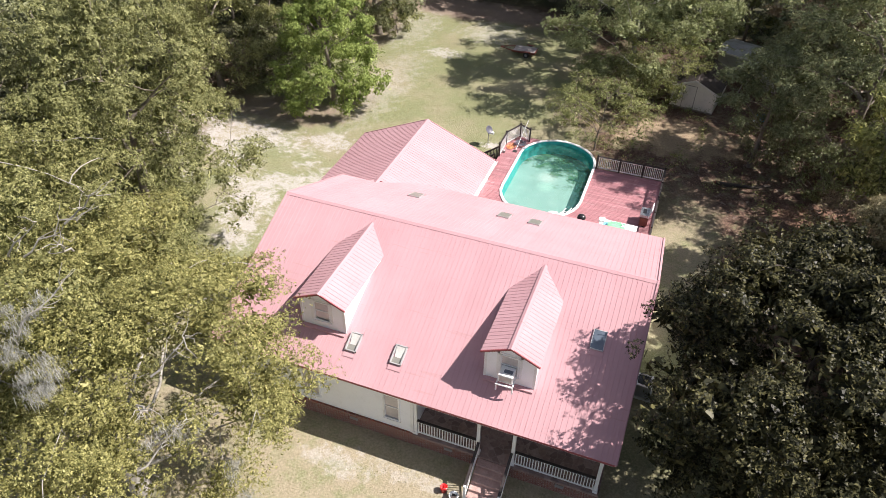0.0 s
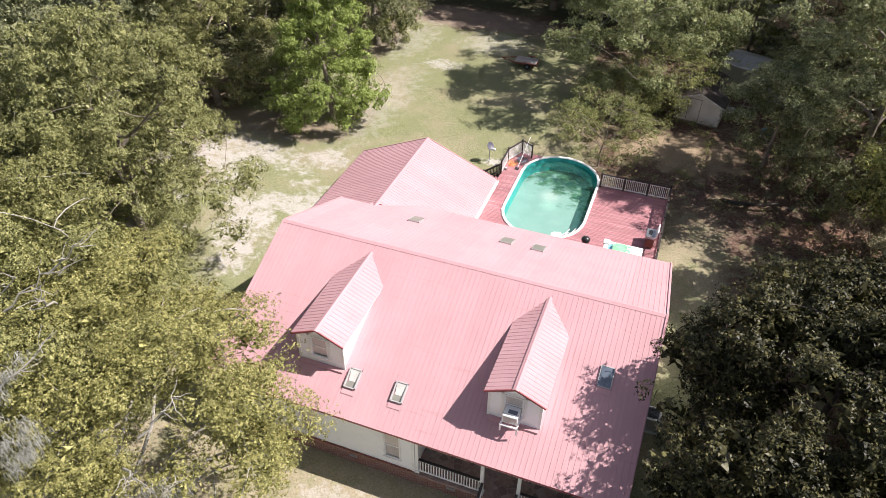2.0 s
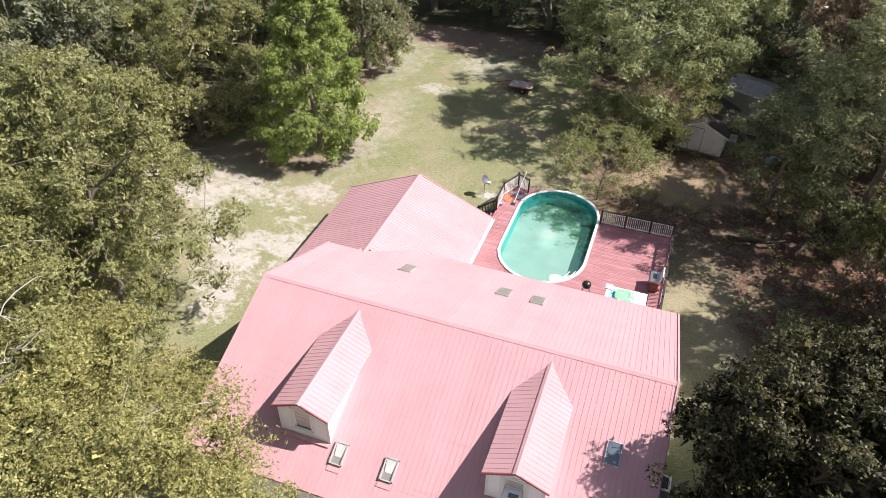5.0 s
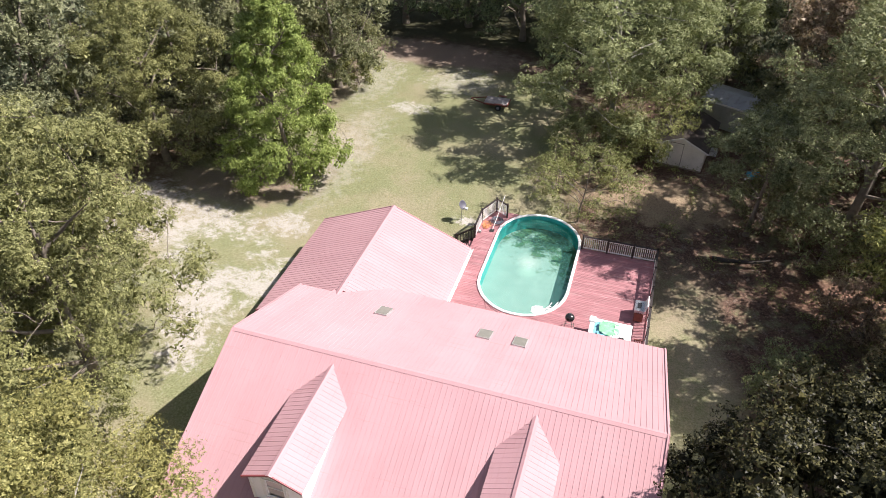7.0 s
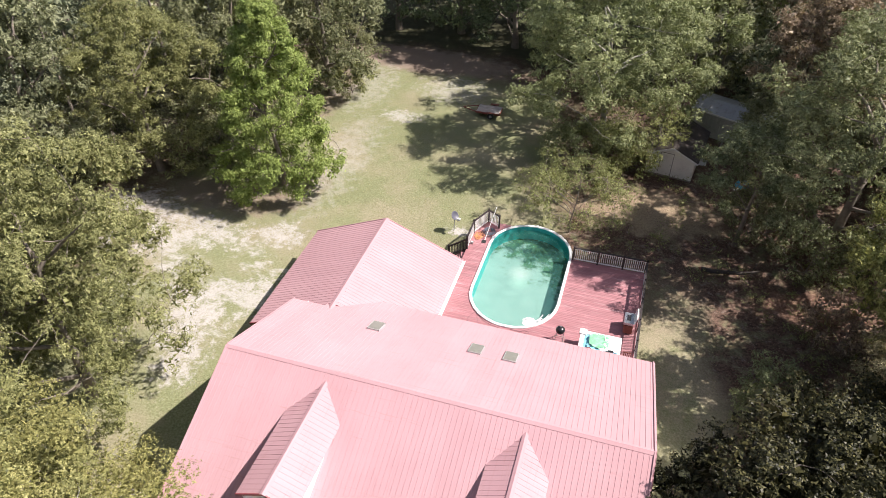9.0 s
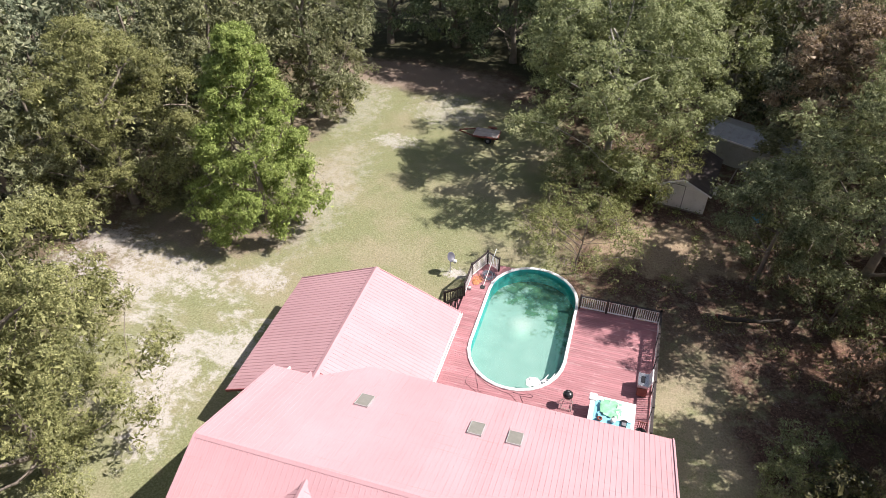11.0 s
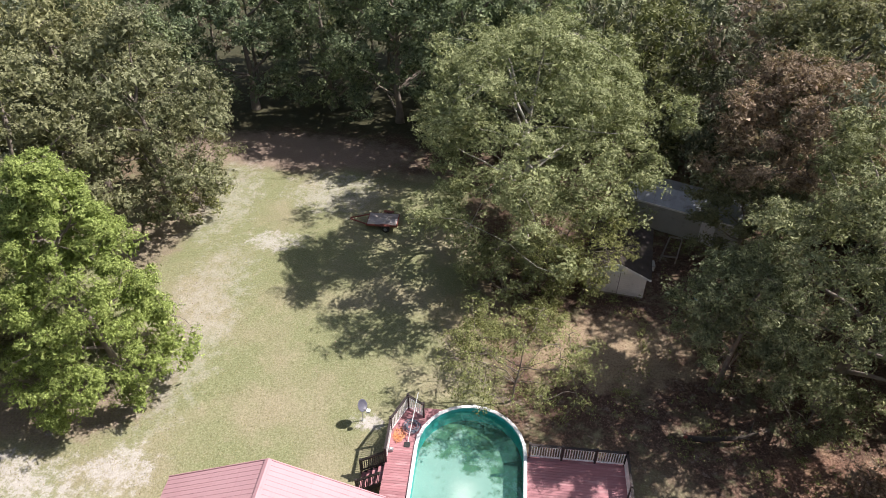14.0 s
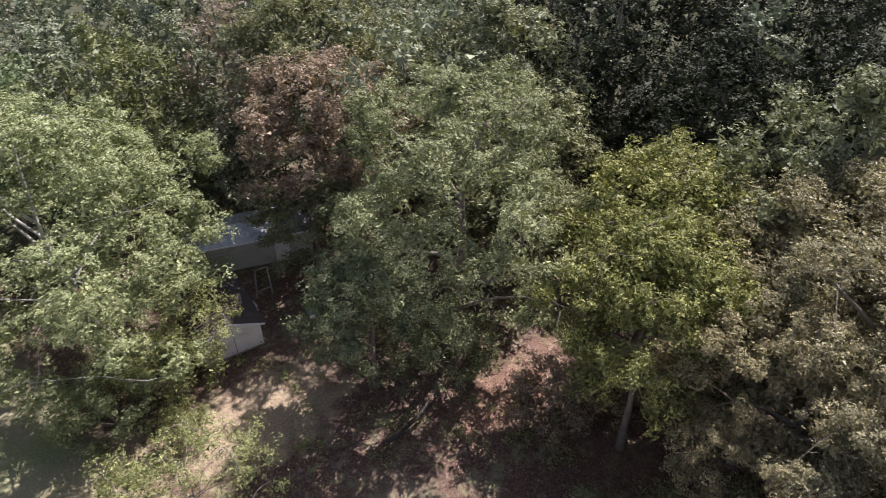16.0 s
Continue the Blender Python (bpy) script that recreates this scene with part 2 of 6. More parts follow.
    d = maths(n, l, "ADD", maths(n, l, "MULTIPLY", dx, dx), maths(n, l, "MULTIPLY", dy, dy))
    worn = maths(n, l, "SUBTRACT", noise_node(n, l, 0.7, 9, lie.outputs[0], 0.68), maths(n, l, "MULTIPLY", d, 0.10))
    cover = maths(n, l, "MAXIMUM", cover, maths(n, l, "MULTIPLY", step(n, l, worn, 0.49, 0.60), 0.8))
    col = mix(n, l, cover, col, sand)
    l.new(col, p.inputs["Base Color"])
    p.inputs["Roughness"].default_value = 0.95
    p.inputs["Specular IOR Level"].default_value = 0.15
    bump(n, l, p, maths(n, l, "ADD", fine, noise_node(n, l, 30.0, 3, pos)), 0.55, 0.05)
    return m


def brickwork():
    m, n, l, p = nodes_of("brickwork")
    tc = n.new("ShaderNodeNewGeometry").outputs["Position"]
    mp = n.new("ShaderNodeCombineXYZ")
    sep = n.new("ShaderNodeSeparateXYZ")
    l.new(tc, sep.inputs[0])
    l.new(maths(n, l, "ADD", sep.outputs[0], sep.outputs[1]), mp.inputs[0]), l.new(sep.outputs[2], mp.inputs[1])
    b = n.new("ShaderNodeTexBrick")
    b.inputs["Scale"].default_value = 1.0
    b.inputs["Brick Width"].default_value, b.inputs["Row Height"].default_value, b.inputs["Mortar Size"].default_value = 0.215, 0.075, 0.010
    b.inputs["Color1"].default_value, b.inputs["Color2"].default_value, b.inputs["Mortar"].default_value = (0.26, 0.075, 0.05, 1), (0.17, 0.05, 0.035, 1), (0.36, 0.32, 0.28, 1)
    l.new(mp.outputs[0], b.inputs["Vector"])
    col = mix(n, l, 0.4, b.outputs["Color"], ramp(n, l, noise_node(n, l, 6, 5, tc), [(0.3, (0.5, 0.5, 0.5)), (0.7, (1, 1, 1))]), "MULTIPLY")
    l.new(col, p.inputs["Base Color"])
    p.inputs["Roughness"].default_value = 0.9
    bump(n, l, p, b.outputs["Fac"], -0.4, 0.01)
    return m


def flagged_slab():
    """Brownish flagstones of uneven shape, set in mortar."""
    m, n, l, p = nodes_of("flagged_slab")
    pos = n.new("ShaderNodeNewGeometry").outputs["Position"]
    cell, edge = n.new("ShaderNodeTexVoronoi"), n.new("ShaderNodeTexVoronoi")
    edge.feature = "DISTANCE_TO_EDGE"
    for t in (cell, edge):
        t.inputs["Scale"].default_value = 3.0
        l.new(pos, t.inputs["Vector"])
    tone = n.new("ShaderNodeSeparateColor")
    l.new(cell.outputs["Color"], tone.inputs[0])
    stone = ramp(n, l, tone.outputs[0], [(0.0, (0.20, 0.135, 0.12)), (0.5, (0.29, 0.20, 0.18)), (1.0, (0.38, 0.29, 0.26))])
    stain = noise_node(n, l, 5, 7, pos, 0.7)
    stone = mix(n, l, 0.7, stone, ramp(n, l, stain, [(0.35, (0.55, 0.5, 0.5)), (0.62, (1, 1, 1))]), "MULTIPLY")
    joint = step(n, l, edge.outputs["Distance"], 0.012, 0.035)
    l.new(mix(n, l, joint, (0.30, 0.235, 0.215), stone), p.inputs["Base Color"])
    p.inputs["Roughness"].default_value = 0.75
    bump(n, l, p, maths(n, l, "ADD", joint, maths(n, l, "MULTIPLY", stain, 0.4)), 0.4, 0.01)
    return m


def pool_water():
    m, n, l, p = nodes_of("pool_water")
    pos = n.new("ShaderNodeNewGeometry").outputs["Position"]
    b = n.new("ShaderNodeBump")
    b.inputs["Strength"].default_value, b.inputs["Distance"].default_value = 0.12, 0.02
    l.new(noise_node(n, l, 2.2, 3, pos), b.inputs["Height"])
    clear = n.new("ShaderNodeBsdfTransparent")
    clear.inputs[0].default_value = (0.81, 0.97, 0.92, 1)
    murk = n.new("ShaderNodeBsdfDiffuse")
    l.new(ramp(n, l, noise_node(n, l, 0.5, 4, pos), [(0.3, (0.12, 0.42, 0.36)), (0.7, (0.17, 0.50, 0.43))]), murk.inputs[0])
    murky = murk.inputs[0].links[0].from_socket
    a = n.new("ShaderNodeMixShader")
    d = n.new("ShaderNodeVectorMath")
    d.operation = "DISTANCE"
    d.inputs[1].default_value = (-8.45, 41.2, 0.52)
    l.new(pos, d.inputs[0])
    pale_spot = step(n, l, maths(n, l, "MULTIPLY", d.outputs["Value"], -1.0), -1.15, 0.0)
    l.new(maths(n, l, "ADD", maths(n, l, "MULTIPLY", pale_spot, 0.08), 0.12), a.inputs[0])
    l.new(mix(n, l, pale_spot, murky, (0.78, 0.93, 0.86)), murk.inputs[0])
    l.new(clear.outputs[0], a.inputs[1]), l.new(murk.outputs[0], a.inputs[2])
    gloss = n.new("ShaderNodeBsdfGlossy")
    gloss.inputs["Roughness"].default_value = 0.06
    l.new(b.outputs[0], gloss.inputs["Normal"])
    f = n.new("ShaderNodeFresnel")
    f.inputs[0].default_value = 1.33
    l.new(b.outputs[0], f.inputs["Normal"])
    s = n.new("ShaderNodeMixShader")
    l.new(f.outputs[0], s.inputs[0]), l.new(a.outputs[0], s.inputs[1]), l.new(gloss.outputs[0], s.inputs[2])
    l.new(s.outputs[0], n["Material Output"].inputs[0])
    return m


def pool_floor():
    m, n, l, p = nodes_of("pool_floor")
    pos = n.new("ShaderNodeNewGeometry").outputs["Position"]
    sep = n.new("ShaderNodeSeparateXYZ")
    l.new(pos, sep.inputs[0])
    col = ramp(n, l, noise_node(n, l, 1.2, 6, pos), [(0.3, (0.32, 0.385, 0.37)), (0.7, (0.385, 0.435, 0.425))])
    # algae gathers at the far end, a paler spot lies in the middle
    lean = maths(n, l, "ADD", maths(n, l, "MULTIPLY", maths(n, l, "SUBTRACT", sep.outputs[1], 43.0), 0.6), maths(n, l, "MULTIPLY", maths(n, l, "SUBTRACT", sep.outputs[0], -8.3), 0.2))
    lean = maths(n, l, "ADD", lean, maths(n, l, "MULTIPLY", step(n, l, sep.outputs[0], -6.9, -5.8), 0.9))
    al = maths(n, l, "ADD", lean, maths(n, l, "MULTIPLY", maths(n, l, "SUBTRACT", noise_node(n, l, 1.1, 7, pos, 0.68), 0.5), 7.0))
    col = mix(n, l, maths(n, l, "MULTIPLY", step(n, l, al, -0.3, 0.9), 0.92), col, ramp(n, l, noise_node(n, l, 2.5, 8, pos, 0.8), [(0.36, (0.012, 0.04, 0.014)), (0.55, (0.045, 0.12, 0.04)), (0.68, (0.13, 0.26, 0.12))]))
    c2 = n.new("ShaderNodeVectorMath")
    c2.operation = "DISTANCE"
    c2.inputs[1].default_value = (-8.75, 44.5, -0.27)
    l.new(pos, c2.inputs[0])
    knot = maths(n, l, "ADD", c2.outputs["Value"], maths(n, l, "MULTIPLY", noise_node(n, l, 5, 6, pos, 0.8), 0.9))
    col = mix(n, l, step(n, l, maths(n, l, "MULTIPLY", knot, -1.0), -0.85, -0.5), col, (0.008, 0.025, 0.015))
    d = n.new("ShaderNodeVectorMath")
    d.operation = "DISTANCE"
    d.inputs[1].default_value = (-8.5, 41.2, -0.27)
    l.new(pos, d.inputs[0])
    col = mix(n, l, maths(n, l, "MULTIPLY", step(n, l, maths(n, l, "MULTIPLY", d.outputs["Value"], -1.0), -0.9, 0.0), 0.35), col, (0.70, 0.80, 0.74))
    specks = step(n, l, noise_node(n, l, 4.5, 3, pos, 0.7), 0.695, 0.73)
    col = mix(n, l, maths(n, l, "MULTIPLY", specks, 0.6), col, (0.06, 0.20, 0.10))
    l.new(col, p.inputs["Base Color"])
    p.inputs["Roughness"].default_value = 0.8
    return m


def glassy(name, tint, rough=0.05):
    m, n, l, p = nodes_of(name)
    p.inputs["Base Color"].default_value = (*tint, 1)
    p.inputs["Roughness"].default_value = rough
    p.inputs["Specular IOR Level"].default_value = 0.7
    pos = n.new("ShaderNodeNewGeometry").outputs["Position"]
    l.new(ramp(n, l, noise_node(n, l, 3, 5, pos), [(0.3, tuple(c * 0.8 for c in tint)), (0.7, tint)]), p.inputs["Base Color"])
    return m


ROOF = roof_paint()
SOIL = ground_soil()
BRICK = brickwork()
FLAGS = flagged_slab()
WATER, POOL_FLOOR = pool_water(), pool_floor()
WHITE = paint("white_paint", (0.82, 0.82, 0.82), 0.55, dirt=(0.45, 0.42, 0.36), dirt_amount=0.35)
SIDING = paint("white_siding", (0.88, 0.89, 0.92), 0.6, vary=0.05, dirt=(0.6, 0.6, 0.58), dirt_amount=0.2)
TRIM_RED = paint("red_trim", (0.30, 0.07, 0.08), 0.45)
DARK = paint("dark_stain", (0.035, 0.026, 0.025), 0.6, dirt=(0.12, 0.09, 0.08))
DECKWOOD = paint("red_deck_stain", (0.40, 0.182, 0.198), 0.7, vary=0.2, big=1.6, fine=14, dirt=(0.58, 0.38, 0.385), dirt_amount=0.7, piece=0.18, stretch=(0.18, 1.6, 1.0))
PAVER = paint("pale_brick_paver", (0.44, 0.30, 0.27), 0.8, vary=0.2, big=4, dirt=(0.25, 0.13, 0.10), dirt_amount=0.6)
PALE_BOARD = paint("bleached_board", (0.46, 0.41, 0.39), 0.85, vary=0.25, big=3, dirt=(0.22, 0.17, 0.15), dirt_amount=0.5, piece=0.25)
GREYWOOD = paint("grey_wood", (0.30, 0.26, 0.23), 0.85, vary=0.3, big=3, dirt=(0.12, 0.07, 0.05), dirt_amount=0.7)
LINER = paint("teal_liner", (0.02, 0.42, 0.44), 0.4, vary=0.25, big=1.5, dirt=(0.03, 0.16, 0.10), dirt_amount=0.5)
BLACK = paint("black_enamel", (0.02, 0.02, 0.022), 0.3)
RUBBER = paint("rubber", (0.025, 0.024, 0.024), 0.8)
GREY = paint("grey_metal", (0.36, 0.36, 0.37), 0.4, metal=0.7)
STEEL = paint("dull_steel", (0.55, 0.56, 0.58), 0.3, metal=0.8)
RUST = paint("rusty_red_steel", (0.20, 0.06, 0.045), 0.8, vary=0.35, big=4)
CHARCOAL = paint("dark_shingle", (0.065, 0.053, 0.048), 0.95, vary=0.35, big=2, dirt=(0.10, 0.07, 0.05), dirt_amount=0.5)
TIN = paint("weathered_tin", (0.30, 0.315, 0.34), 0.45, metal=0.35, vary=0.2, big=1, dirt=(0.16, 0.13, 0.12), dirt_amount=0.7)
TIN_WALL = paint("pale_metal_wall", (0.46, 0.46, 0.42), 0.6, vary=0.15, big=0.8, dirt=(0.22, 0.20, 0.16), dirt_amount=0.6)
SHED_WALL = paint("cream_shed_wall", (0.80, 0.78, 0.73), 0.7, dirt=(0.3, 0.27, 0.22))
PANE = glassy("window_pane", (0.06, 0.065, 0.075))
PANE_PINK = glassy("window_blind_pane", (0.58, 0.53, 0.52), 0.12)
SKY_PANE = glassy("skylight_pane", (0.26, 0.255, 0.225), 0.35)
SKY_DARK = glassy("skylight_tinted_pane", (0.12, 0.15, 0.19), 0.08)
WELL = paint("light_well_white", (0.50, 0.49, 0.46), 0.7, vary=0.2, big=2.0)
CURB = paint("pale_curb_metal", (0.46, 0.45, 0.45), 0.45, metal=0.2)
ORANGE = paint("orange_cord", (0.78, 0.36, 0.16), 0.6)
WINE = paint("wine_rubber", (0.16, 0.075, 0.085), 0.6)
HOSE = paint("blue_grey_hose", (0.13, 0.15, 0.19), 0.5)
DISH = paint("dark_dish_enamel", (0.10, 0.10, 0.13), 0.45)
RED = paint("red_plastic", (0.62, 0.03, 0.03), 0.35)
BLUE = paint("blue_tarp", (0.03, 0.30, 0.50), 0.45, vary=0.3, big=3)
AQUA = paint("aqua_sheet", (0.22, 0.56, 0.68), 0.45, vary=0.35, big=4)
GREEN_SHEET = paint("pale_green_sheet", (0.24, 0.55, 0.34), 0.5, vary=0.3, big=4)
SHELL = paint("white_acrylic", (0.82, 0.83, 0.82), 0.3)
BARK = paint("grey_bark", (0.20, 0.17, 0.14), 0.95, vary=0.35, big=3, fine=30, relief=0.8)
DARK_BARK = paint("dark_bark", (0.06, 0.05, 0.042), 0.95, vary=0.3, big=3, relief=0.6)
PALE_BARK = paint("pale_bark", (0.36, 0.34, 0.30), 0.95, vary=0.3, big=3, relief=0.6)
MOSS = paint("grey_moss", (0.34, 0.34, 0.31), 0.95, vary=0.3)
OAK_YELLOW = leafage("live_oak_leaf", (0.0839, 0.0938, 0.0323), (0.2099, 0.2191, 0.0776), (0.3711, 0.3728, 0.1579))
OAK_GREY = leafage("water_oak_leaf", (0.0814, 0.0913, 0.0479), (0.1943, 0.2113, 0.1100), (0.3353, 0.3582, 0.2009))
OAK_OLIVE = leafage("yard_oak_leaf", (0.0885, 0.1007, 0.0385), (0.2058, 0.2256, 0.0905), (0.3515, 0.3696, 0.1715))
SILVER = leafage("silvery_oak_leaf", (0.0792, 0.0940, 0.0471), (0.1882, 0.2196, 0.1157), (0.3466, 0.3925, 0.2166))
BRIGHT = leafage("maple_leaf", (0.0976, 0.1439, 0.0392), (0.2153, 0.2934, 0.0840), (0.3486, 0.4479, 0.1555), 0.2)
OAK_GREEN = leafage("oak_leaf", (0.0976, 0.1213, 0.0568), (0.2300, 0.2738, 0.1321), (0.3854, 0.4402, 0.2343))
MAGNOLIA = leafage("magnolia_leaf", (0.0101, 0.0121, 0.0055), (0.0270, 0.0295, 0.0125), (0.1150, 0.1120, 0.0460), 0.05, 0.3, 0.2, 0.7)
BROWN = leafage("browning_leaf", (0.1156, 0.0905, 0.0683), (0.2582, 0.2054, 0.1571), (0.4486, 0.3834, 0.2936), 0.25)
GOLD = leafage("yellowing_leaf", (0.0553, 0.0613, 0.0213), (0.1780, 0.1975, 0.0650), (0.4045, 0.4223, 0.1536))
OLIVE = leafage("olive_leaf", (0.0691, 0.0821, 0.0285), (0.2006, 0.2282, 0.0845), (0.3830, 0.4174, 0.1857))
PALE_OAK = leafage("pale_oak_leaf", (0.0942, 0.0892, 0.0486), (0.2416, 0.2266, 0.1311), (0.4245, 0.3948, 0.2380))
OAK_DEEP = leafage("deep_green_leaf", (0.0607, 0.0847, 0.0489), (0.1516, 0.2057, 0.1121), (0.3032, 0.3706, 0.2084))
# near-black leaf: the deep wood's shade is put into its colour
OAK_SHADED = leafage("shade_dark_leaf", (0.0136, 0.0187, 0.0122), (0.0326, 0.0403, 0.0245), (0.0850, 0.0936, 0.0578), 0.06, 0.3, 0.05)
FOREST = leafage("forest_leaf", (0.0795, 0.1046, 0.0699), (0.1902, 0.2332, 0.1503), (0.3875, 0.4120, 0.2767), 0.12, 0.75, 0.12, 0.13)
FOREST_COOL = leafage("far_cool_leaf", (0.0800, 0.1002, 0.0657), (0.1699, 0.2081, 0.1314), (0.3500, 0.3758, 0.2464), 0.12, 0.5, 0.12, 0.13)
FOREST_YELLOW = leafage("far_yellow_leaf", (0.0554, 0.0692, 0.0308), (0.1411, 0.1649, 0.0678), (0.2621, 0.2873, 0.1355), 0.15, 0.5, 0.12, 0.13)
DRY_LEAF = leafage("fallen_leaf", (0.0723, 0.0445, 0.0347), (0.1878, 0.1186, 0.0924), (0.3468, 0.2668, 0.2079), 0.1)


# ---- building helpers ----
def base_of(ob):
    m = Matrix.Identity(4)
    while ob:
        m = ob.matrix_basis @ m if ob.parent is None else ob.matrix_parent_inverse @ ob.matrix_basis @ m
        ob = ob.parent
    return m


def thing(name, label, category, at=(0, 0, 0), group="", kind=""):
    e = new(name)
    e.empty_display_size = 0.2
    e.location = at
    return tagged(e, label, category, group, kind)


def mesh_of(name, bm, smooth=False):
    me = bpy.data.meshes.new(name)
    bm.normal_update()
    bm.to_mesh(me)
    bm.free()
    if smooth:
        me.polygons.foreach_set("use_smooth", [True] * len(me.polygons))
    return me


def part(name, bm, material, parent=None, label="", smooth=False, local=False):
    """One mesh object under a thing; its shape is given in world metres unless local."""
    me = bm if isinstance(bm, bpy.types.Mesh) else mesh_of(name, bm, smooth)
    if material and not me.materials:
        me.materials.append(material)
    ob = new(name, me)
    if parent:
        ob.parent = parent
        if not local:
            ob.matrix_parent_inverse = base_of(parent).inverted()
    return tagged(ob, label)


def box(bm, x0, y0, z0, x1, y1, z1, bevel=0.0):
    r = bmesh.ops.create_cube(bm, size=1.0, matrix=Matrix.LocRotScale(((x0 + x1) / 2, (y0 + y1) / 2, (z0 + z1) / 2), None, (abs(x1 - x0), abs(y1 - y0), abs(z1 - z0))))
    if bevel:
        edges = list({e for v in r["verts"] for e in v.link_edges})
        bmesh.ops.bevel(bm, geom=edges, offset=bevel, segments=2, profile=0.6, affect="EDGES")
    return bm


def boxes(*rows, bevel=0.0):
    bm = bmesh.new()
    for r in rows:
        box(bm, *r, bevel=bevel)
    return bm


def bar(bm, a, b, w, h=None, up=(0, 0, 1)):
    """A square bar from a to b."""
    a, b = Vector(a), Vector(b)
    d = (b - a)
    y = d.normalized()
    x = y.cross(Vector(up))
    x = x.normalized() if x.length > 1e-4 else Vector((1, 0, 0))
    z = x.cross(y)
    m = Matrix((x * w, y * d.length, z * (h or w))).transposed().to_4x4()
    m.translation = (a + b) / 2
    bmesh.ops.create_cube(bm, size=1.0, matrix=m)
    return bm


def tube(points, radii, sides=8, closed=False):
    """Vertices and faces of a round tube along points."""
    pts = np.array(points, float)
    n = len(pts)
    rad = np.broadcast_to(np.array(radii, float), (n,))
    if closed:
        tan = np.roll(pts, -1, 0) - np.roll(pts, 1, 0)
    else:
        tan = np.gradient(pts, axis=0)
    tan /= np.linalg.norm(tan, axis=1)[:, None] + 1e-9
    ref = np.where(np.abs(tan[:, 2:3]) > 0.9, np.array([[1.0, 0, 0]]), np.array([[0, 0, 1.0]]))
    u = np.cross(tan, ref)
    u /= np.linalg.norm(u, axis=1)[:, None] + 1e-9
    v = np.cross(tan, u)
    a = np.arange(sides) * 2 * np.pi / sides
    ring = pts[:, None] + rad[:, None, None] * (np.cos(a)[None, :, None] * u[:, None] + np.sin(a)[None, :, None] * v[:, None])
    verts = ring.reshape(-1, 3)
    i, k = np.meshgrid(np.arange(n if closed else n - 1), np.arange(sides), indexing="ij")
    j, k2 = (i + 1) % n, (k + 1) % sides
    faces = np.stack([i * sides + k, i * sides + k2, j * sides + k2, j * sides + k], -1).reshape(-1, 4)
    return verts, faces


def mesh_np(name, verts, faces, smooth=False):
    """A mesh from arrays of vertices and of triangles or quads."""
    me = bpy.data.meshes.new(name)
    f = np.asarray(faces, np.int32)
    me.vertices.add(len(verts))
    me.vertices.foreach_set("co", np.asarray(verts, np.float32).ravel())
    me.loops.add(f.size)
    me.loops.foreach_set("vertex_index", f.ravel())
    me.polygons.add(len(f))
    me.polygons.foreach_set("loop_start", np.arange(len(f), dtype=np.int32) * f.shape[1])
    me.update(calc_edges=True)
    if smooth:
        me.polygons.foreach_set("use_smooth", np.ones(len(f), bool))
    return me


def tubes_mesh(name, tubes, sides=6, closed=False):
    vs, fs, base = [], [], 0
    for pts, rad in tubes:
        v, f = tube(pts, rad, sides, closed)
        vs.append(v), fs.append(f + base)
        base += len(v)
    return mesh_np(name, np.concatenate(vs), np.concatenate(fs), True)


def lathe(profile, sides=24):
    bm = bmesh.new()
    rings = [[bm.verts.new((r * math.cos(2 * math.pi * k / sides), r * math.sin(2 * math.pi * k / sides), z)) for k in range(sides)] for r, z in profile]
    for a, b in zip(rings, rings[1:]):
        for k in range(sides):
            bm.faces.new((a[k], a[(k + 1) % sides], b[(k + 1) % sides], b[k]))
    bm.faces.new(rings[-1])
    bm.faces.new(rings[0][::-1])
    return bm


# ---- ground ----
def ground_z(x, y):
    s = np.clip((y - 44.0) / 12.0, 0, 1)
    return -0.32 * (1 - s * s * (3 - 2 * s))


def build_ground():
    far = [40, 60, 100, 200, 450, 1000]
    xs = np.concatenate([[-10.0 - 50 - f for f in far[::-1]], np.arange(-60, 40.1, 0.8), [40.0 + f for f in far]])
    ys = np.concatenate([[-12.0 - f for f in far[::-1]], np.arange(-12, 92.1, 0.8), [92.0 + f for f in far]])
    gx, gy = np.meshgrid(xs, ys)
    gz = ground_z(gx, gy)
    rng = np.random.default_rng(4)
    gz = gz + rng.normal(0, 0.012, gz.shape)
    verts = np.stack([gx, gy, gz], -1).reshape(-1, 3)
    w, h = len(xs), len(ys)
    i, j = np.meshgrid(np.arange(w - 1), np.arange(h - 1))
    a = (j * w + i).ravel()
    me = mesh_np("ground", verts, np.stack([a, a + 1, a + w + 1, a + w], -1), True)
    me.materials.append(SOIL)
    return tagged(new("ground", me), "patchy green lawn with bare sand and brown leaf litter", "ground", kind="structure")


build_ground()

# ---- house ----
RIDGE_Y, RIDGE_Z, PITCH = 25.44, 6.665, 0.421
EAVE_F, EAVE_R = 17.60, 33.36
X0, X1 = -19.13, 0.0
RIB = 0.2286
house = thing("house", "white one-storey house with a faded red ribbed metal roof", "house", (-9.5, 25.4, -0.3))


def sheet_mesh(ribs, length, name="roof_panel"):
    """A ribbed metal sheet: x across, y down the slope, z out of it."""
    prof = []
    for k in range(ribs):
        c = k * RIB
        prof += [(c, 0.0), (c + 0.006, 0.013), (c + 0.019, 0.013), (c + 0.025, 0.0)]
    prof.append((ribs * RIB, 0.0))
    verts = [(x, y, z) for y in (0.0, length) for x, z in prof]
    n = len(prof)
    faces = [(k, k + 1, k + n + 1, k + n) for k in range(n - 1)]
    me = bpy.data.meshes.new(name)
    me.from_pydata(verts, [], faces)
    me.materials.append(ROOF)
    return me


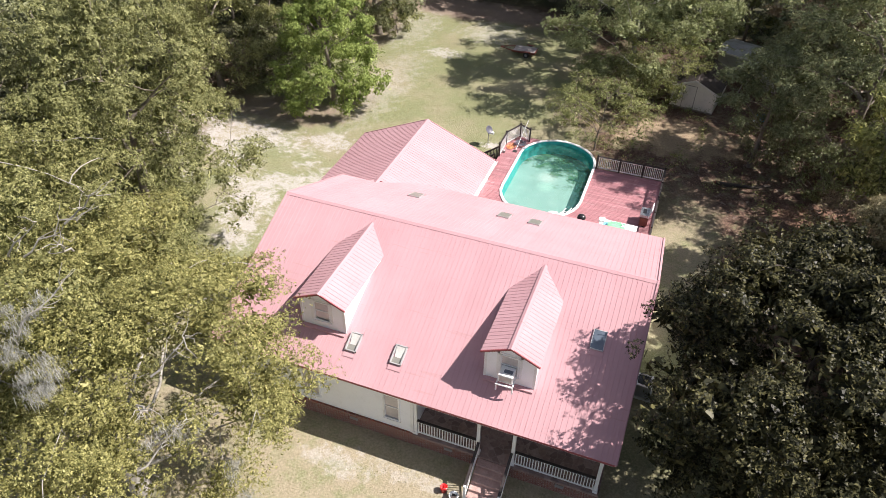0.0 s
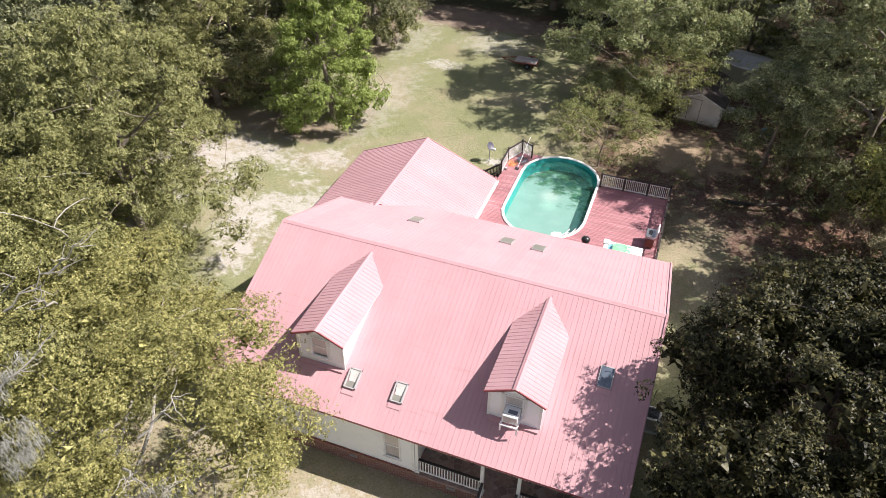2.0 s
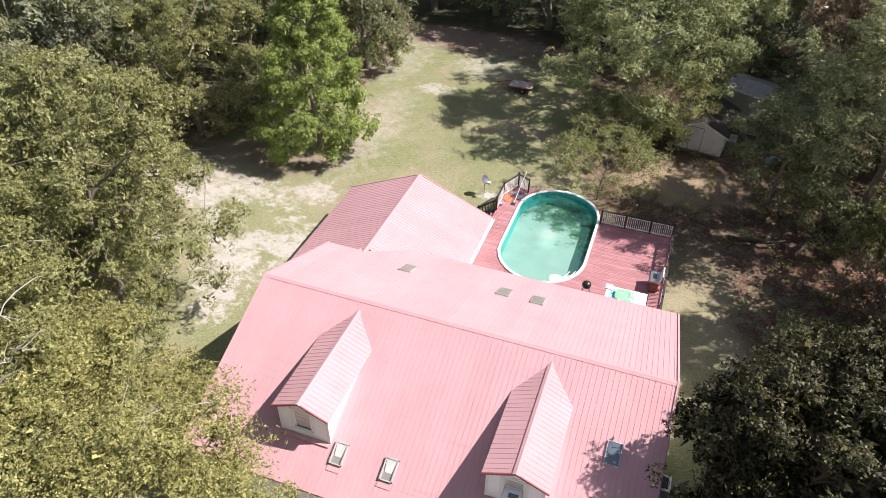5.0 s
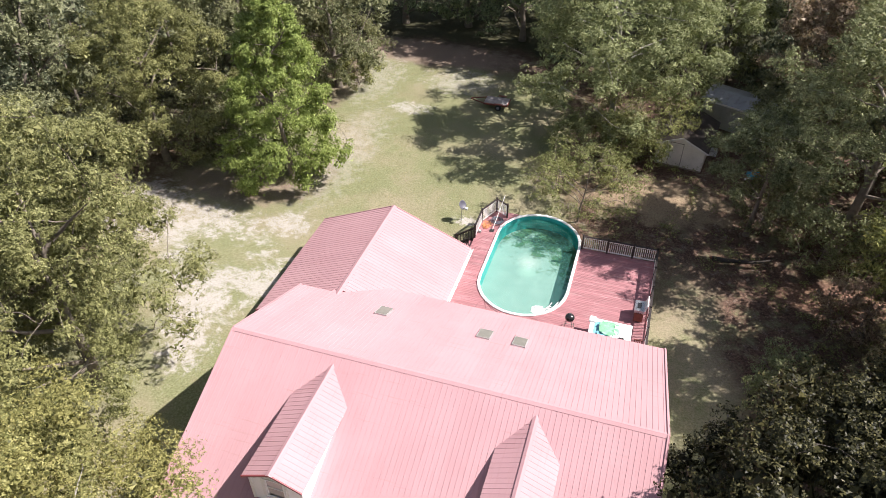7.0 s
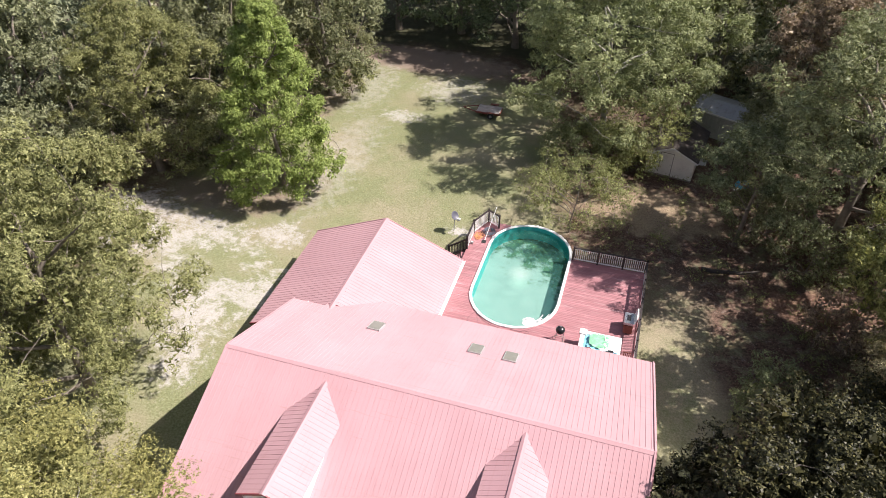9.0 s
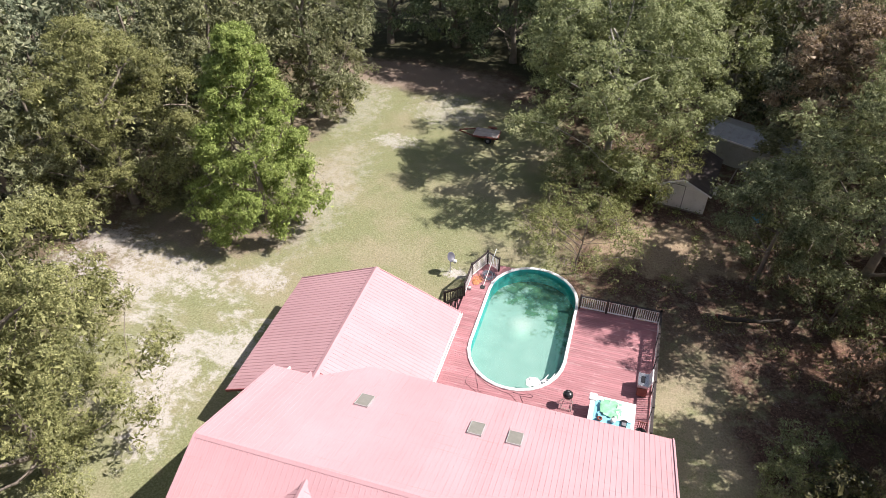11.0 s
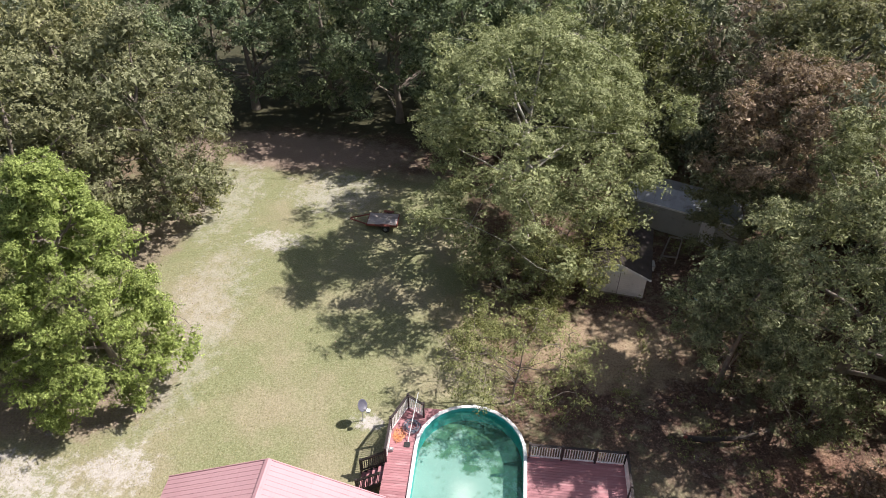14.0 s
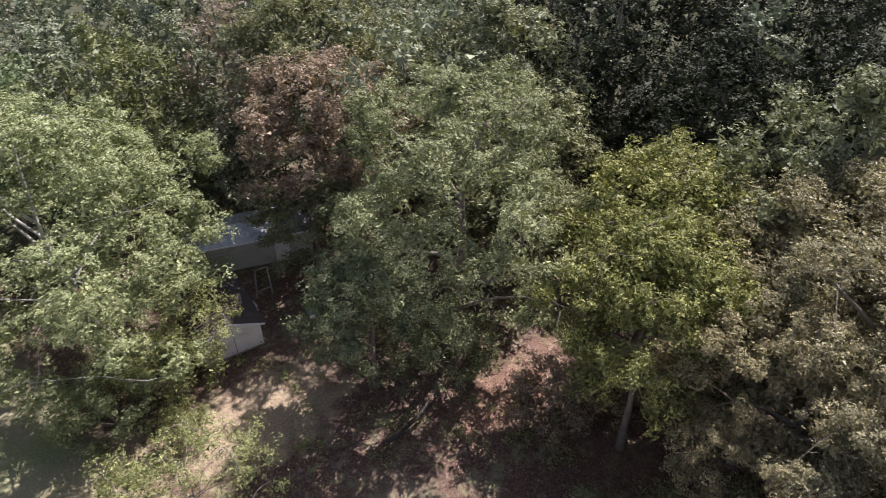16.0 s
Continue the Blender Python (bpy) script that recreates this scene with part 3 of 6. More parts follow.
def slope_matrix(origin, across, down):
    """Axes of a slope: across along the ridge, down the fall."""
    a, d = Vector(across).normalized(), Vector(down).normalized()
    n = a.cross(d)
    if n.z < 0:
        a, n = -a, -n
    m = Matrix((a, d, n)).transposed().to_4x4()
    m.translation = origin
    return m


SHEETS = {}


def clad(roof, origin, across, down, width, length_at, ribs=4):
    """Lays ribbed sheets side by side. length_at(s): fall length of the sheet that starts s metres along."""
    a = Vector(across).normalized()
    s = 0.0
    while s < width - 0.02:
        k = min(ribs, max(1, round((width - s) / RIB)))
        length = round(length_at(s + k * RIB / 2), 2)
        if length > 0.05:
            if (k, length) not in SHEETS:
                SHEETS[k, length] = sheet_mesh(k, length)
            ob = new("roof_panel", SHEETS[k, length])
            ob.parent = roof
            m = slope_matrix(Vector(origin) + a * s, across, down)
            if (m.to_3x3() @ Vector((1, 0, 0))).dot(a) < 0:
                m = slope_matrix(Vector(origin) + a * (s + k * RIB), across, down)
            ob.matrix_parent_inverse = base_of(roof).inverted()
            ob.matrix_basis = m
        s += k * RIB


def slab(bm, pts, thick):
    """A plate under the polygon pts, thick downwards."""
    top = [bm.verts.new(p) for p in pts]
    low = [bm.verts.new((p[0], p[1], p[2] - thick)) for p in pts]
    bm.faces.new(top)
    bm.faces.new(low[::-1])
    for i in range(len(pts)):
        j = (i + 1) % len(pts)
        bm.faces.new((top[j], top[i], low[i], low[j]))
    bmesh.ops.recalc_face_normals(bm, faces=bm.faces[:])
    return bm


def rz(y):
    return RIDGE_Z - PITCH * abs(y - RIDGE_Y)


fall = math.hypot(1, PITCH)
CUT_Y, CUT_X = 31.42, -16.95
under = bmesh.new()
slab(under, [(X0 + .03, EAVE_F + .03, rz(EAVE_F) - .03), (X1 - .03, EAVE_F + .03, rz(EAVE_F) - .03), (X1 - .03, RIDGE_Y, RIDGE_Z - .03), (X0 + .03, RIDGE_Y, RIDGE_Z - .03)], 0.14)
slab(under, [(X0 + .03, RIDGE_Y, RIDGE_Z - .03), (X1 - .03, RIDGE_Y, RIDGE_Z - .03), (X1 - .03, EAVE_R - .03, rz(EAVE_R) - .03), (CUT_X, EAVE_R - .03, rz(EAVE_R) - .03), (CUT_X, CUT_Y, rz(CUT_Y) - .03), (X0 + .03, CUT_Y, rz(CUT_Y) - .03)], 0.14)
roof = part("roof", under, TRIM_RED, house, "faded red ribbed metal roof")
clad(roof, (X0, RIDGE_Y, RIDGE_Z), (1, 0, 0), (0, -1, -PITCH), X1 - X0, lambda s: (RIDGE_Y - EAVE_F) * fall)
clad(roof, (X0, RIDGE_Y, RIDGE_Z), (1, 0, 0), (0, 1, -PITCH), X1 - X0, lambda s: ((CUT_Y if X0 + s < CUT_X else EAVE_R) - RIDGE_Y) * fall)
cap = bmesh.new()
for sgn in (-1, 1):
    slab(cap, [(X0 - .02, RIDGE_Y, RIDGE_Z + .032), (X1 + .02, RIDGE_Y, RIDGE_Z + .032), (X1 + .02, RIDGE_Y + sgn * .15, RIDGE_Z + .021 - PITCH * .15), (X0 - .02, RIDGE_Y + sgn * .15, RIDGE_Z + .021 - PITCH * .15)], 0.012)
part("ridge_cap", cap, ROOF, roof)
for x in (X0 - .03, X1 - .03):
    rake = bmesh.new()
    for yy in (EAVE_F, EAVE_R if x > -5 else CUT_Y):
        bar(rake, (x + .03, RIDGE_Y, RIDGE_Z - .05), (x + .03, yy, rz(yy) - .05), 0.06, 0.2)
    part("rake_trim", rake, ROOF, roof)

# walls: front wall left of the porch, back wall of the porch, sides and rear
FLOOR, GROUND = 0.55, -0.32
WALL_F, PORCH_B, WALL_R = 17.98, 20.3, 32.7
WX0, WX1 = -18.75, -0.4
PORCH_X = -8.95
wall_top = 3.25


def wall_with_holes(y, thick, x0, x1, z0, z1, holes):
    """A wall along x with rectangular openings (x0, x1, z0, z1)."""
    bm = bmesh.new()
    xs = sorted({x0, x1, *[h[0] for h in holes], *[h[1] for h in holes]})
    for a, b in zip(xs, xs[1:]):
        cut = sorted((h[2], h[3]) for h in holes if h[0] <= a + 1e-6 and h[1] >= b - 1e-6)
        z = z0
        for lo, hi in cut:
            box(bm, a, y, z, b, y + thick, lo)
            z = hi
        box(bm, a, y, z, b, y + thick, z1)
    bmesh.ops.remove_doubles(bm, verts=bm.verts[:], dist=1e-4)
    return bm


def window(parent, x0, x1, z0, z1, y, facing=-1, pane=PANE, name="window"):
    """A sash window in a wall along x, its face towards facing * y."""
    f = bmesh.new()
    w, d = 0.06, 0.05 * facing
    for r in ((x0 - w, z0 - w, x1 + w, z0), (x0 - w, z1, x1 + w, z1 + w), (x0 - w, z0, x0, z1), (x1, z0, x1 + w, z1)):
        box(f, r[0], y + d, r[1], r[2], y - .04 * facing, r[3])
    win = part(name, f, WHITE, parent)
    mid = (z0 + z1) / 2
    s = boxes((x0, y + .01 * facing, mid - .025, x1, y - .03 * facing, mid + .025), (x0, y + .01 * facing, z0, x0 + .035, y - .03 * facing, z1), (x1 - .035, y + .01 * facing, z0, x1, y - .03 * facing, z1))
    part("sash", s, WHITE, win)
    part("pane", boxes((x0, y - .035 * facing, z0, x1, y - .045 * facing, mid)), pane, win)
    part("pane", boxes((x0, y - .02 * facing, mid, x1, y - .03 * facing, z1)), pane, win)
    part("sill", boxes((x0 - .09, y + .09 * facing, z0 - .1, x1 + .09, y - .03 * facing, z0 - .06)), WHITE, win)
    return win


front_holes = [(-14.6, -13.75, 1.15, 2.72), (-10.36, -9.64, 1.15, 2.72)]
part("front_wall", wall_with_holes(WALL_F, 0.15, WX0, PORCH_X, FLOOR, wall_top, front_holes), SIDING, house, "white plank siding wall")
for h in front_holes:
    window(house, *h, WALL_F, pane=PANE_PINK)
porch_holes = [(-7.6, -6.7, 1.35, 2.75), (-2.9, -1.7, 1.35, 2.75), (-5.4, -4.45, FLOOR, 2.7)]
part("porch_wall", wall_with_holes(PORCH_B, 0.15, PORCH_X, WX1, FLOOR, wall_top, porch_holes), SIDING, house)
for h in porch_holes[:2]:
    window(house, *h, PORCH_B)
door = part("front_door", boxes((-5.4, PORCH_B + .03, FLOOR, -4.45, PORCH_B + .08, 2.7)), DARK, house, "dark panelled front door")
part("door_handle", boxes((-4.6, PORCH_B - .03, 1.6, -4.56, PORCH_B + .03, 1.72)), STEEL, door)
for x in (WX0, WX1 - .15):
    sides = bmesh.new()
    y0 = WALL_F if x < -10 else PORCH_B
    box(sides, x, y0, FLOOR, x + .15, WALL_R, wall_top)
    v = [sides.verts.new((xx, yy, zz)) for xx in (x, x + .15) for yy, zz in ((WALL_F + .2, wall_top), (WALL_R - .2, wall_top), (RIDGE_Y, RIDGE_Z - .25))]
    for f in ((0, 1, 2), (5, 4, 3), (0, 2, 5, 3), (1, 4, 5, 2), (0, 3, 4, 1)):
        sides.faces.new([v[k] for k in f])
    part("side_wall", sides, SIDING, house)
part("porch_side_wall", boxes((PORCH_X - .15, WALL_F + .15, FLOOR, PORCH_X, PORCH_B, wall_top)), SIDING, house)
part("rear_wall", wall_with_holes(WALL_R - .15, 0.15, WX0, WX1, FLOOR, wall_top, []), SIDING, house)
skirt = boxes((WX0 - .05, WALL_F - .05, GROUND - .3, PORCH_X, WALL_F + .2, FLOOR), (WX0 - .05, WALL_F + .2, GROUND - .3, WX0 + .2, WALL_R, FLOOR), (WX1 - .2, WALL_F + .2, GROUND - .3, WX1 + .05, WALL_R, FLOOR), (PORCH_X, WALL_F - .03, GROUND - .3, WX1 + .05, WALL_F + .2, FLOOR - .06))
part("brick_skirt", skirt, BRICK, house, "red brick foundation skirt")
part("brick_ledge", boxes((WX0 - .09, WALL_F - .1, FLOOR - .07, PORCH_X - .02, WALL_F - .02, FLOOR + .01)), BRICK, house)
for x in (-16.6, -12.2, -7.4, -2.2):
    part("foundation_vent", boxes((x, WALL_F - .065, 0.1, x + .4, WALL_F - .04, 0.28)), GREY, house)
part("corner_trim", boxes((PORCH_X - .12, WALL_F - .03, FLOOR, PORCH_X + .03, WALL_F - .005, wall_top)), WHITE, house)
part("porch_floor", boxes((PORCH_X, WALL_F - .1, FLOOR - .12, WX1 + .08, PORCH_B, FLOOR)), FLAGS, house, "stamped grey concrete porch floor")
part("porch_ceiling", boxes((PORCH_X, WALL_F - .1, wall_top - .1, WX1, PORCH_B, wall_top)), WHITE, house)
part("soffit", boxes((X0 + .1, EAVE_F + .06, 3.16, X1 - .1, WALL_F, 3.2), (X0 + .1, EAVE_F + .04, 3.17, X1 - .1, EAVE_F + .07, 3.31)), WHITE, house)
part("attic_floor", boxes((WX0, PORCH_B, wall_top, WX1, WALL_R, wall_top + .1)), WHITE, house)
part("house_floor", boxes((WX0 + .2, PORCH_B, FLOOR - .2, WX1 - .2, WALL_R - .2, FLOOR - .02)), GREYWOOD, house)
for x in (-8.83, -5.83, -4.22, -0.5):
    p = boxes((x - .075, WALL_F - .02, FLOOR, x + .075, WALL_F + .13, wall_top), (x - .11, WALL_F - .055, FLOOR, x + .11, WALL_F + .165, FLOOR + .16), (x - .1, WALL_F - .045, wall_top - .14, x + .1, WALL_F + .155, wall_top - .1))
    part("porch_post", p, WHITE, house)


def railing(parent, a, b, z, height=0.95, cap_mat=DARK, bal_mat=WHITE, gap=0.125, name="railing", slope=0.0, rail_mat=None):
    """A railing between two points: cap, lower rail and single balusters. slope: rise from a to b."""
    a, b = Vector((*a, z)), Vector((*b, z + slope))
    up = Vector((0, 0, 1))
    capbm = bar(bmesh.new(), a + up * height, b + up * height, 0.12, 0.045)
    rail = part(name, capbm, cap_mat, parent)
    for zz in (.12, height - .06):
        part("cross_rail", bar(bmesh.new(), a + up * zz, b + up * zz, 0.045, 0.07), rail_mat or bal_mat, rail)
    n = max(2, int((b - a).length / gap))
    me = None
    for k in range(n):
        p = a.lerp(b, (k + 0.5) / n)
        if me is None:
            bm = boxes((-.019, -.019, .1, .019, .019, height - .03))
            me = mesh_of("baluster", bm)
            me.materials.append(bal_mat)
        ob = new("baluster", me)
        ob.parent, ob.matrix_parent_inverse = rail, base_of(rail).inverted()
        d = (b - a)
        ob.matrix_basis = pose(p.x, p.y, p.z, 0, 0, math.degrees(math.atan2(d.y, d.x)))
    return rail


railing(house, (-8.75, WALL_F + .05), (-5.92, WALL_F + .05), FLOOR, name="porch_railing")
railing(house, (-4.13, WALL_F + .05), (-0.58, WALL_F + .05), FLOOR, name="porch_railing")
railing(house, (-0.5, WALL_F + .15), (-0.5, PORCH_B - .1), FLOOR, name="porch_railing")
STEPS = 6
rise = (FLOOR - GROUND) / STEPS
for k in range(STEPS - 1):
    z = FLOOR - (k + 1) * rise
    part("brick_step", boxes((-5.72, WALL_F - .1 - (k + 1) * .34, GROUND - .2, -4.32, WALL_F - .1 - k * .34, z), bevel=0.008), PAVER, house)
for x in (-5.78, -4.26):
    railing(house, (x, WALL_F - .12 - 5 * .34), (x, WALL_F - .05), GROUND + .05, 0.95, slope=FLOOR - GROUND - .05, name="stair_railing")
    part("newel_post", boxes((x - .05, WALL_F - .2 - 5 * .34, GROUND - .1, x + .05, WALL_F - .1 - 5 * .34, GROUND + 1.05)), WHITE, house)


# ---- dormers ----
def dormer(cx, with_cooler):
    yf, zp, k = 19.27, 6.44, 0.48        # front edge and peak of its roof, its pitch
    yw, ze = yf + .22, zp - 1.08 * k - .14
    hole = (cx - .42, cx + .34, ze - 1.12, ze - .06)
    d = part("dormer", wall_with_holes(yw, .12, cx - 1.08, cx + 1.08, 3.95, ze, [hole]), SIDING, house, "small white gabled roof dormer")
    g = bmesh.new()
    v = [g.verts.new(p) for p in ((cx - 1.08, yw, ze), (cx + 1.08, yw, ze), (cx, yw, zp - .13), (cx - 1.08, yw + .12, ze), (cx + 1.08, yw + .12, ze), (cx, yw + .12, zp - .13))]
    for f in ((0, 1, 2), (5, 4, 3), (0, 2, 5, 3), (1, 4, 5, 2)):
        g.faces.new([v[j] for j in f])
    part("gable", g, SIDING, d)
    for sx in (-1, 1):
        cheek = bmesh.new()
        slab(cheek, [(cx + sx * 1.08, yw + .06, ze + .05), (cx + sx * 1.08, 23.4, ze + .05), (cx + sx * 1.02, 23.4, ze + .05), (cx + sx * 1.02, yw + .06, ze + .05)], 1.75)
        part("cheek_wall", cheek, SIDING, d)
        part("corner_board", boxes((cx + sx * 1.09 - .06, yw - .025, 4.05, cx + sx * 1.09 + .06, yw + .02, ze)), WHITE, d)
        soff = bmesh.new()
        slab(soff, [(cx, yf + .04, zp - .05), (cx + sx * 1.25, yf + .04, zp - .05 - 1.25 * k), (cx + sx * 1.25, 24.9, zp - .05 - 1.25 * k), (cx, 24.9, zp - .05)], 0.07)
        part("roof_deck", soff, WHITE, d)
        trim = bar(bmesh.new(), (cx, yf + .02, zp - .035), (cx + sx * 1.29, yf + .02, zp - .035 - 1.29 * k), 0.05, 0.09)
        part("rake_trim", trim, TRIM_RED, d)
        clad(d, (cx, yf, zp), (0, 1, 0), (sx, 0, -k), RIB * 27, lambda s: 1.29 * math.hypot(1, k), 3)
    capm = bmesh.new()
    for sx in (-1, 1):
        slab(capm, [(cx, yf - .02, zp + .04), (cx, 25.3, zp + .04), (cx + sx * .13, 25.3, zp - .02), (cx + sx * .13, yf - .02, zp - .02)], 0.015)
    part("ridge_cap", capm, ROOF, d)
    window(d, *hole, yw, pane=PANE_PINK)
    for r in ((cx - .60, hole[2] - .1, cx - .49, ze + .1), (cx + .41, hole[2] - .1, cx + .52, ze + .1), (cx - .60, ze + .01, cx + .52, ze + .1)):
        part("casing", boxes((r[0], yw - .03, r[1], r[2], yw - .003, r[3])), WHITE, d)
    part("flashing", boxes((cx - 1.1, yw - .22, 4.06, cx + 1.1, yw - .004, 4.17)), ROOF, d)
    if with_cooler:
        z = hole[2] + .02
        ac = thing("window_air_conditioner", "white window air conditioner on a bracket frame", "air conditioner", (cx, yw - .3, z - .1))
        part("case", boxes((cx - .36, yw - .56, z, cx + .28, yw + .02, z + .43), bevel=0.02), SHELL, ac)
        part("grille", boxes((cx - .18, yw - .38, z + .425, cx + .2, yw - .18, z + .437)), HOSE, ac)
        part("rear_grille", boxes((cx - .3, yw - .575, z + .05, cx + .22, yw - .55, z + .38)), GREY, ac)
        for bx in (cx - .42, cx + .28):
            part("bracket", boxes((bx, yw - .68, z - .08, bx + .06, yw - .02, z - .02), (bx, yw - .70, z - .42, bx + .06, yw - .63, z - .02)), WHITE, ac)
        part("cross_bar", boxes((cx - .36, yw - .70, z - .08, cx + .28, yw - .63, z - .02)), WHITE, ac)


dormer(-13.985, False)
dormer(-5.065, True)


# ---- skylights ----
def skylight(x, y, w, length, pane, label, deep=False):
    sgn = -1 if y < RIDGE_Y else 1
    s = thing("skylight", label, "skylight", (x, y, rz(y) + .01), "skylights in the roof")
    m = slope_matrix((x, y, rz(y)), (1, 0, 0), (0, sgn, -PITCH))
    h = 0.13 if deep else 0.085
    e = 0.05 if deep else 0.03
    f = boxes((-w / 2, -length / 2, 0, -w / 2 + e, length / 2, h), (w / 2 - e, -length / 2, 0, w / 2, length / 2, h), (-w / 2, -length / 2, 0, w / 2, -length / 2 + e, h), (-w / 2, length / 2 - e, 0, w / 2, length / 2, h))
    f.transform(m)
    part("curb", f, CURB, s)
    g = boxes((-w / 2 + e - .005, -length / 2 + e - .005, h - .02, w / 2 - e + .005, length / 2 - e + .005, h - .01))
    g.transform(m)
    if deep:
        g.free()
        for name, mat, pts in (("light_well", WELL, ((-w / 2 + .05, -length / 2 + .05, h - .03), (w / 2 - .05, -length / 2 + .05, h - .03), (w / 2 - .12, length / 2 - .34, .03), (-w / 2 + .12, length / 2 - .34, .03))),
                               ("shaft_side", WELL, ((-w / 2 + .05, -length / 2 + .05, h - .03), (-w / 2 + .12, length / 2 - .34, .03), (-w / 2 + .12, length / 2 - .1, .03), (-w / 2 + .05, length / 2 - .05, h - .03))),
                               ("shaft_opening", SKY_PANE, ((-w / 2 + .12, length / 2 - .34, .032), (w / 2 - .05, length / 2 - .34, .032), (w / 2 - .05, length / 2 - .05, .032), (-w / 2 + .12, length / 2 - .05, .032)))):
            well = slab(bmesh.new(), list(pts), 0.004)
            well.transform(m)
            part(name, well, mat, s)
    else:
        part("pane", g, pane, s)
    fl = boxes((-w / 2 - .02, length / 2 + .0, .022, w / 2 + .02, length / 2 + .28, .032))
    fl.transform(m)
    part("flashing", fl, ROOF, s)


skylight(-12.33, 19.22, 0.56, 0.92, None, "open-topped skylight with a white shaft", True)
skylight(-10.11, 19.24, 0.56, 0.92, None, "open-topped skylight with a white shaft", True)
skylight(-1.87, 22.2, 0.6, 0.95, SKY_DARK, "dark tinted glass skylight in the metal roof")
for x in (-8.6, -6.85, -13.9):
    skylight(x, 30.38, 0.66, 1.02, SKY_PANE, "grey glass skylight in the metal roof")

# ---- rear wing ----
WR_X, WR_Z, W_HALF, W_PITCH, W_END, W_NEAR = -16.9, 4.2, 5.0, 0.43, 39.66, 30.75
w_fall = math.hypot(1, W_PITCH)
deckbm = bmesh.new()
w_eave = WR_Z - W_HALF * W_PITCH
for sx in (-1, 1):
    slab(deckbm, [(WR_X, 31.6 if sx > 0 else W_NEAR, WR_Z - .03), (WR_X, W_END - .03, WR_Z - .03), (WR_X + sx * (W_HALF - .03), W_END - .03, w_eave - .02), (WR_X + sx * (W_HALF - .03), 32.8 if sx > 0 else W_NEAR, w_eave - .02)], 0.12)
wing_roof = part("wing_roof", deckbm, TRIM_RED, house, "faded red ribbed metal roof of the wing")
n_rib = round((W_END - W_NEAR) / RIB)
clad(wing_roof, (WR_X, W_END - n_rib * RIB, WR_Z), (0, 1, 0), (-1, 0, -W_PITCH), n_rib * RIB, lambda s: W_HALF * w_fall)
n_rib = round((W_END - 31.6) / RIB)
clad(wing_roof, (WR_X, W_END - n_rib * RIB, WR_Z), (0, 1, 0), (1, 0, -W_PITCH), n_rib * RIB, lambda s: W_HALF * w_fall)
capm = bmesh.new()
for sx in (-1, 1):
    slab(capm, [(WR_X, 31.2, WR_Z + .05), (WR_X, W_END + .02, WR_Z + .05), (WR_X + sx * .16, W_END + .02, WR_Z - .02), (WR_X + sx * .16, 31.2, WR_Z - .02)], 0.015)
part("ridge_cap", capm, ROOF, wing_roof)
for sx in (-1, 1):
    part("rake_trim", bar(bmesh.new(), (WR_X, W_END, WR_Z - .05), (WR_X + sx * W_HALF, W_END, w_eave - .05), 0.05, 0.16), ROOF, wing_roof)
    part("rake_trim", bar(bmesh.new(), (WR_X - 2.6, W_NEAR, WR_Z - 2.6 * W_PITCH - .06), (WR_X - W_HALF, W_NEAR, w_eave - .06), 0.05, 0.14), TRIM_RED, wing_roof) if sx < 0 else None
part("gutter", boxes((WR_X + W_HALF - .02, 33.4, w_eave - .16, WR_X + W_HALF + .02, W_END, w_eave - .03), (WR_X + W_HALF + .02, 33.4, w_eave - .16, WR_X + W_HALF + .15, W_END, w_eave - .13), (WR_X + W_HALF + .13, 33.4, w_eave - .13, WR_X + W_HALF + .16, W_END, w_eave - .02)), WHITE, wing_roof, "white eave gutter")
wx0, wx1 = WR_X - W_HALF + .35, WR_X + W_HALF - .3
ww = boxes((wx0, W_NEAR + .4, GROUND - .2, wx0 + .15, W_END - .4, w_eave + .08), (wx1 - .15, 33.0, GROUND - .2, wx1, W_END - .4, w_eave + .08), (wx0, W_END - .55, GROUND - .2, wx1, W_END - .4, w_eave + .05), (wx0, W_NEAR + .4, GROUND - .2, WX0, W_NEAR + .55, w_eave + .05))
part("wing_wall", ww, SIDING, house)
wg = bmesh.new()
v = [wg.verts.new((xx, yy, zz)) for yy in (W_END - .55, W_END - .4) for xx, zz in ((wx0, w_eave + .05), (wx1, w_eave + .05), (WR_X, WR_Z - .2))]
for f in ((2, 1, 0), (3, 4, 5), (0, 3, 5, 2), (1, 2, 5, 4), (0, 1, 4, 3)):
    wg.faces.new([v[k] for k in f])
part("wing_gable", wg, SIDING, house)

# ---- pool ----
PX, PY, PA, PB, RIM = -8.3, 41.02, 2.74, 5.03, 0.86
PS = PB - PA
BED = -0.27


def oval(a, n=14):
    """Outline of the pool, grown by a: straight sides and round ends."""
    pts = []
    for k in range(n + 1):
        t = math.pi * k / n
        pts.append((PX + (PA + a) * math.cos(t), PY + PS + (PA + a) * math.sin(t)))
    for k in range(n + 1):
        t = math.pi + math.pi * k / n
        pts.append((PX + (PA + a) * math.cos(t), PY - PS + (PA + a) * math.sin(t)))
    return pts


def oval_band(a0, z0, a1, z1):
    """A strip between two outlines."""
    bm = bmesh.new()
    p, q = [bm.verts.new((*v, z0)) for v in oval(a0)], [bm.verts.new((*v, z1)) for v in oval(a1)]
    for i in range(len(p)):
        j = (i + 1) % len(p)
        bm.faces.new((p[i], p[j], q[j], q[i]))
    return bm


def oval_face(a, z):
    bm = bmesh.new()
    bm.faces.new([bm.verts.new((*v, z)) for v in oval(a)])
    return bm


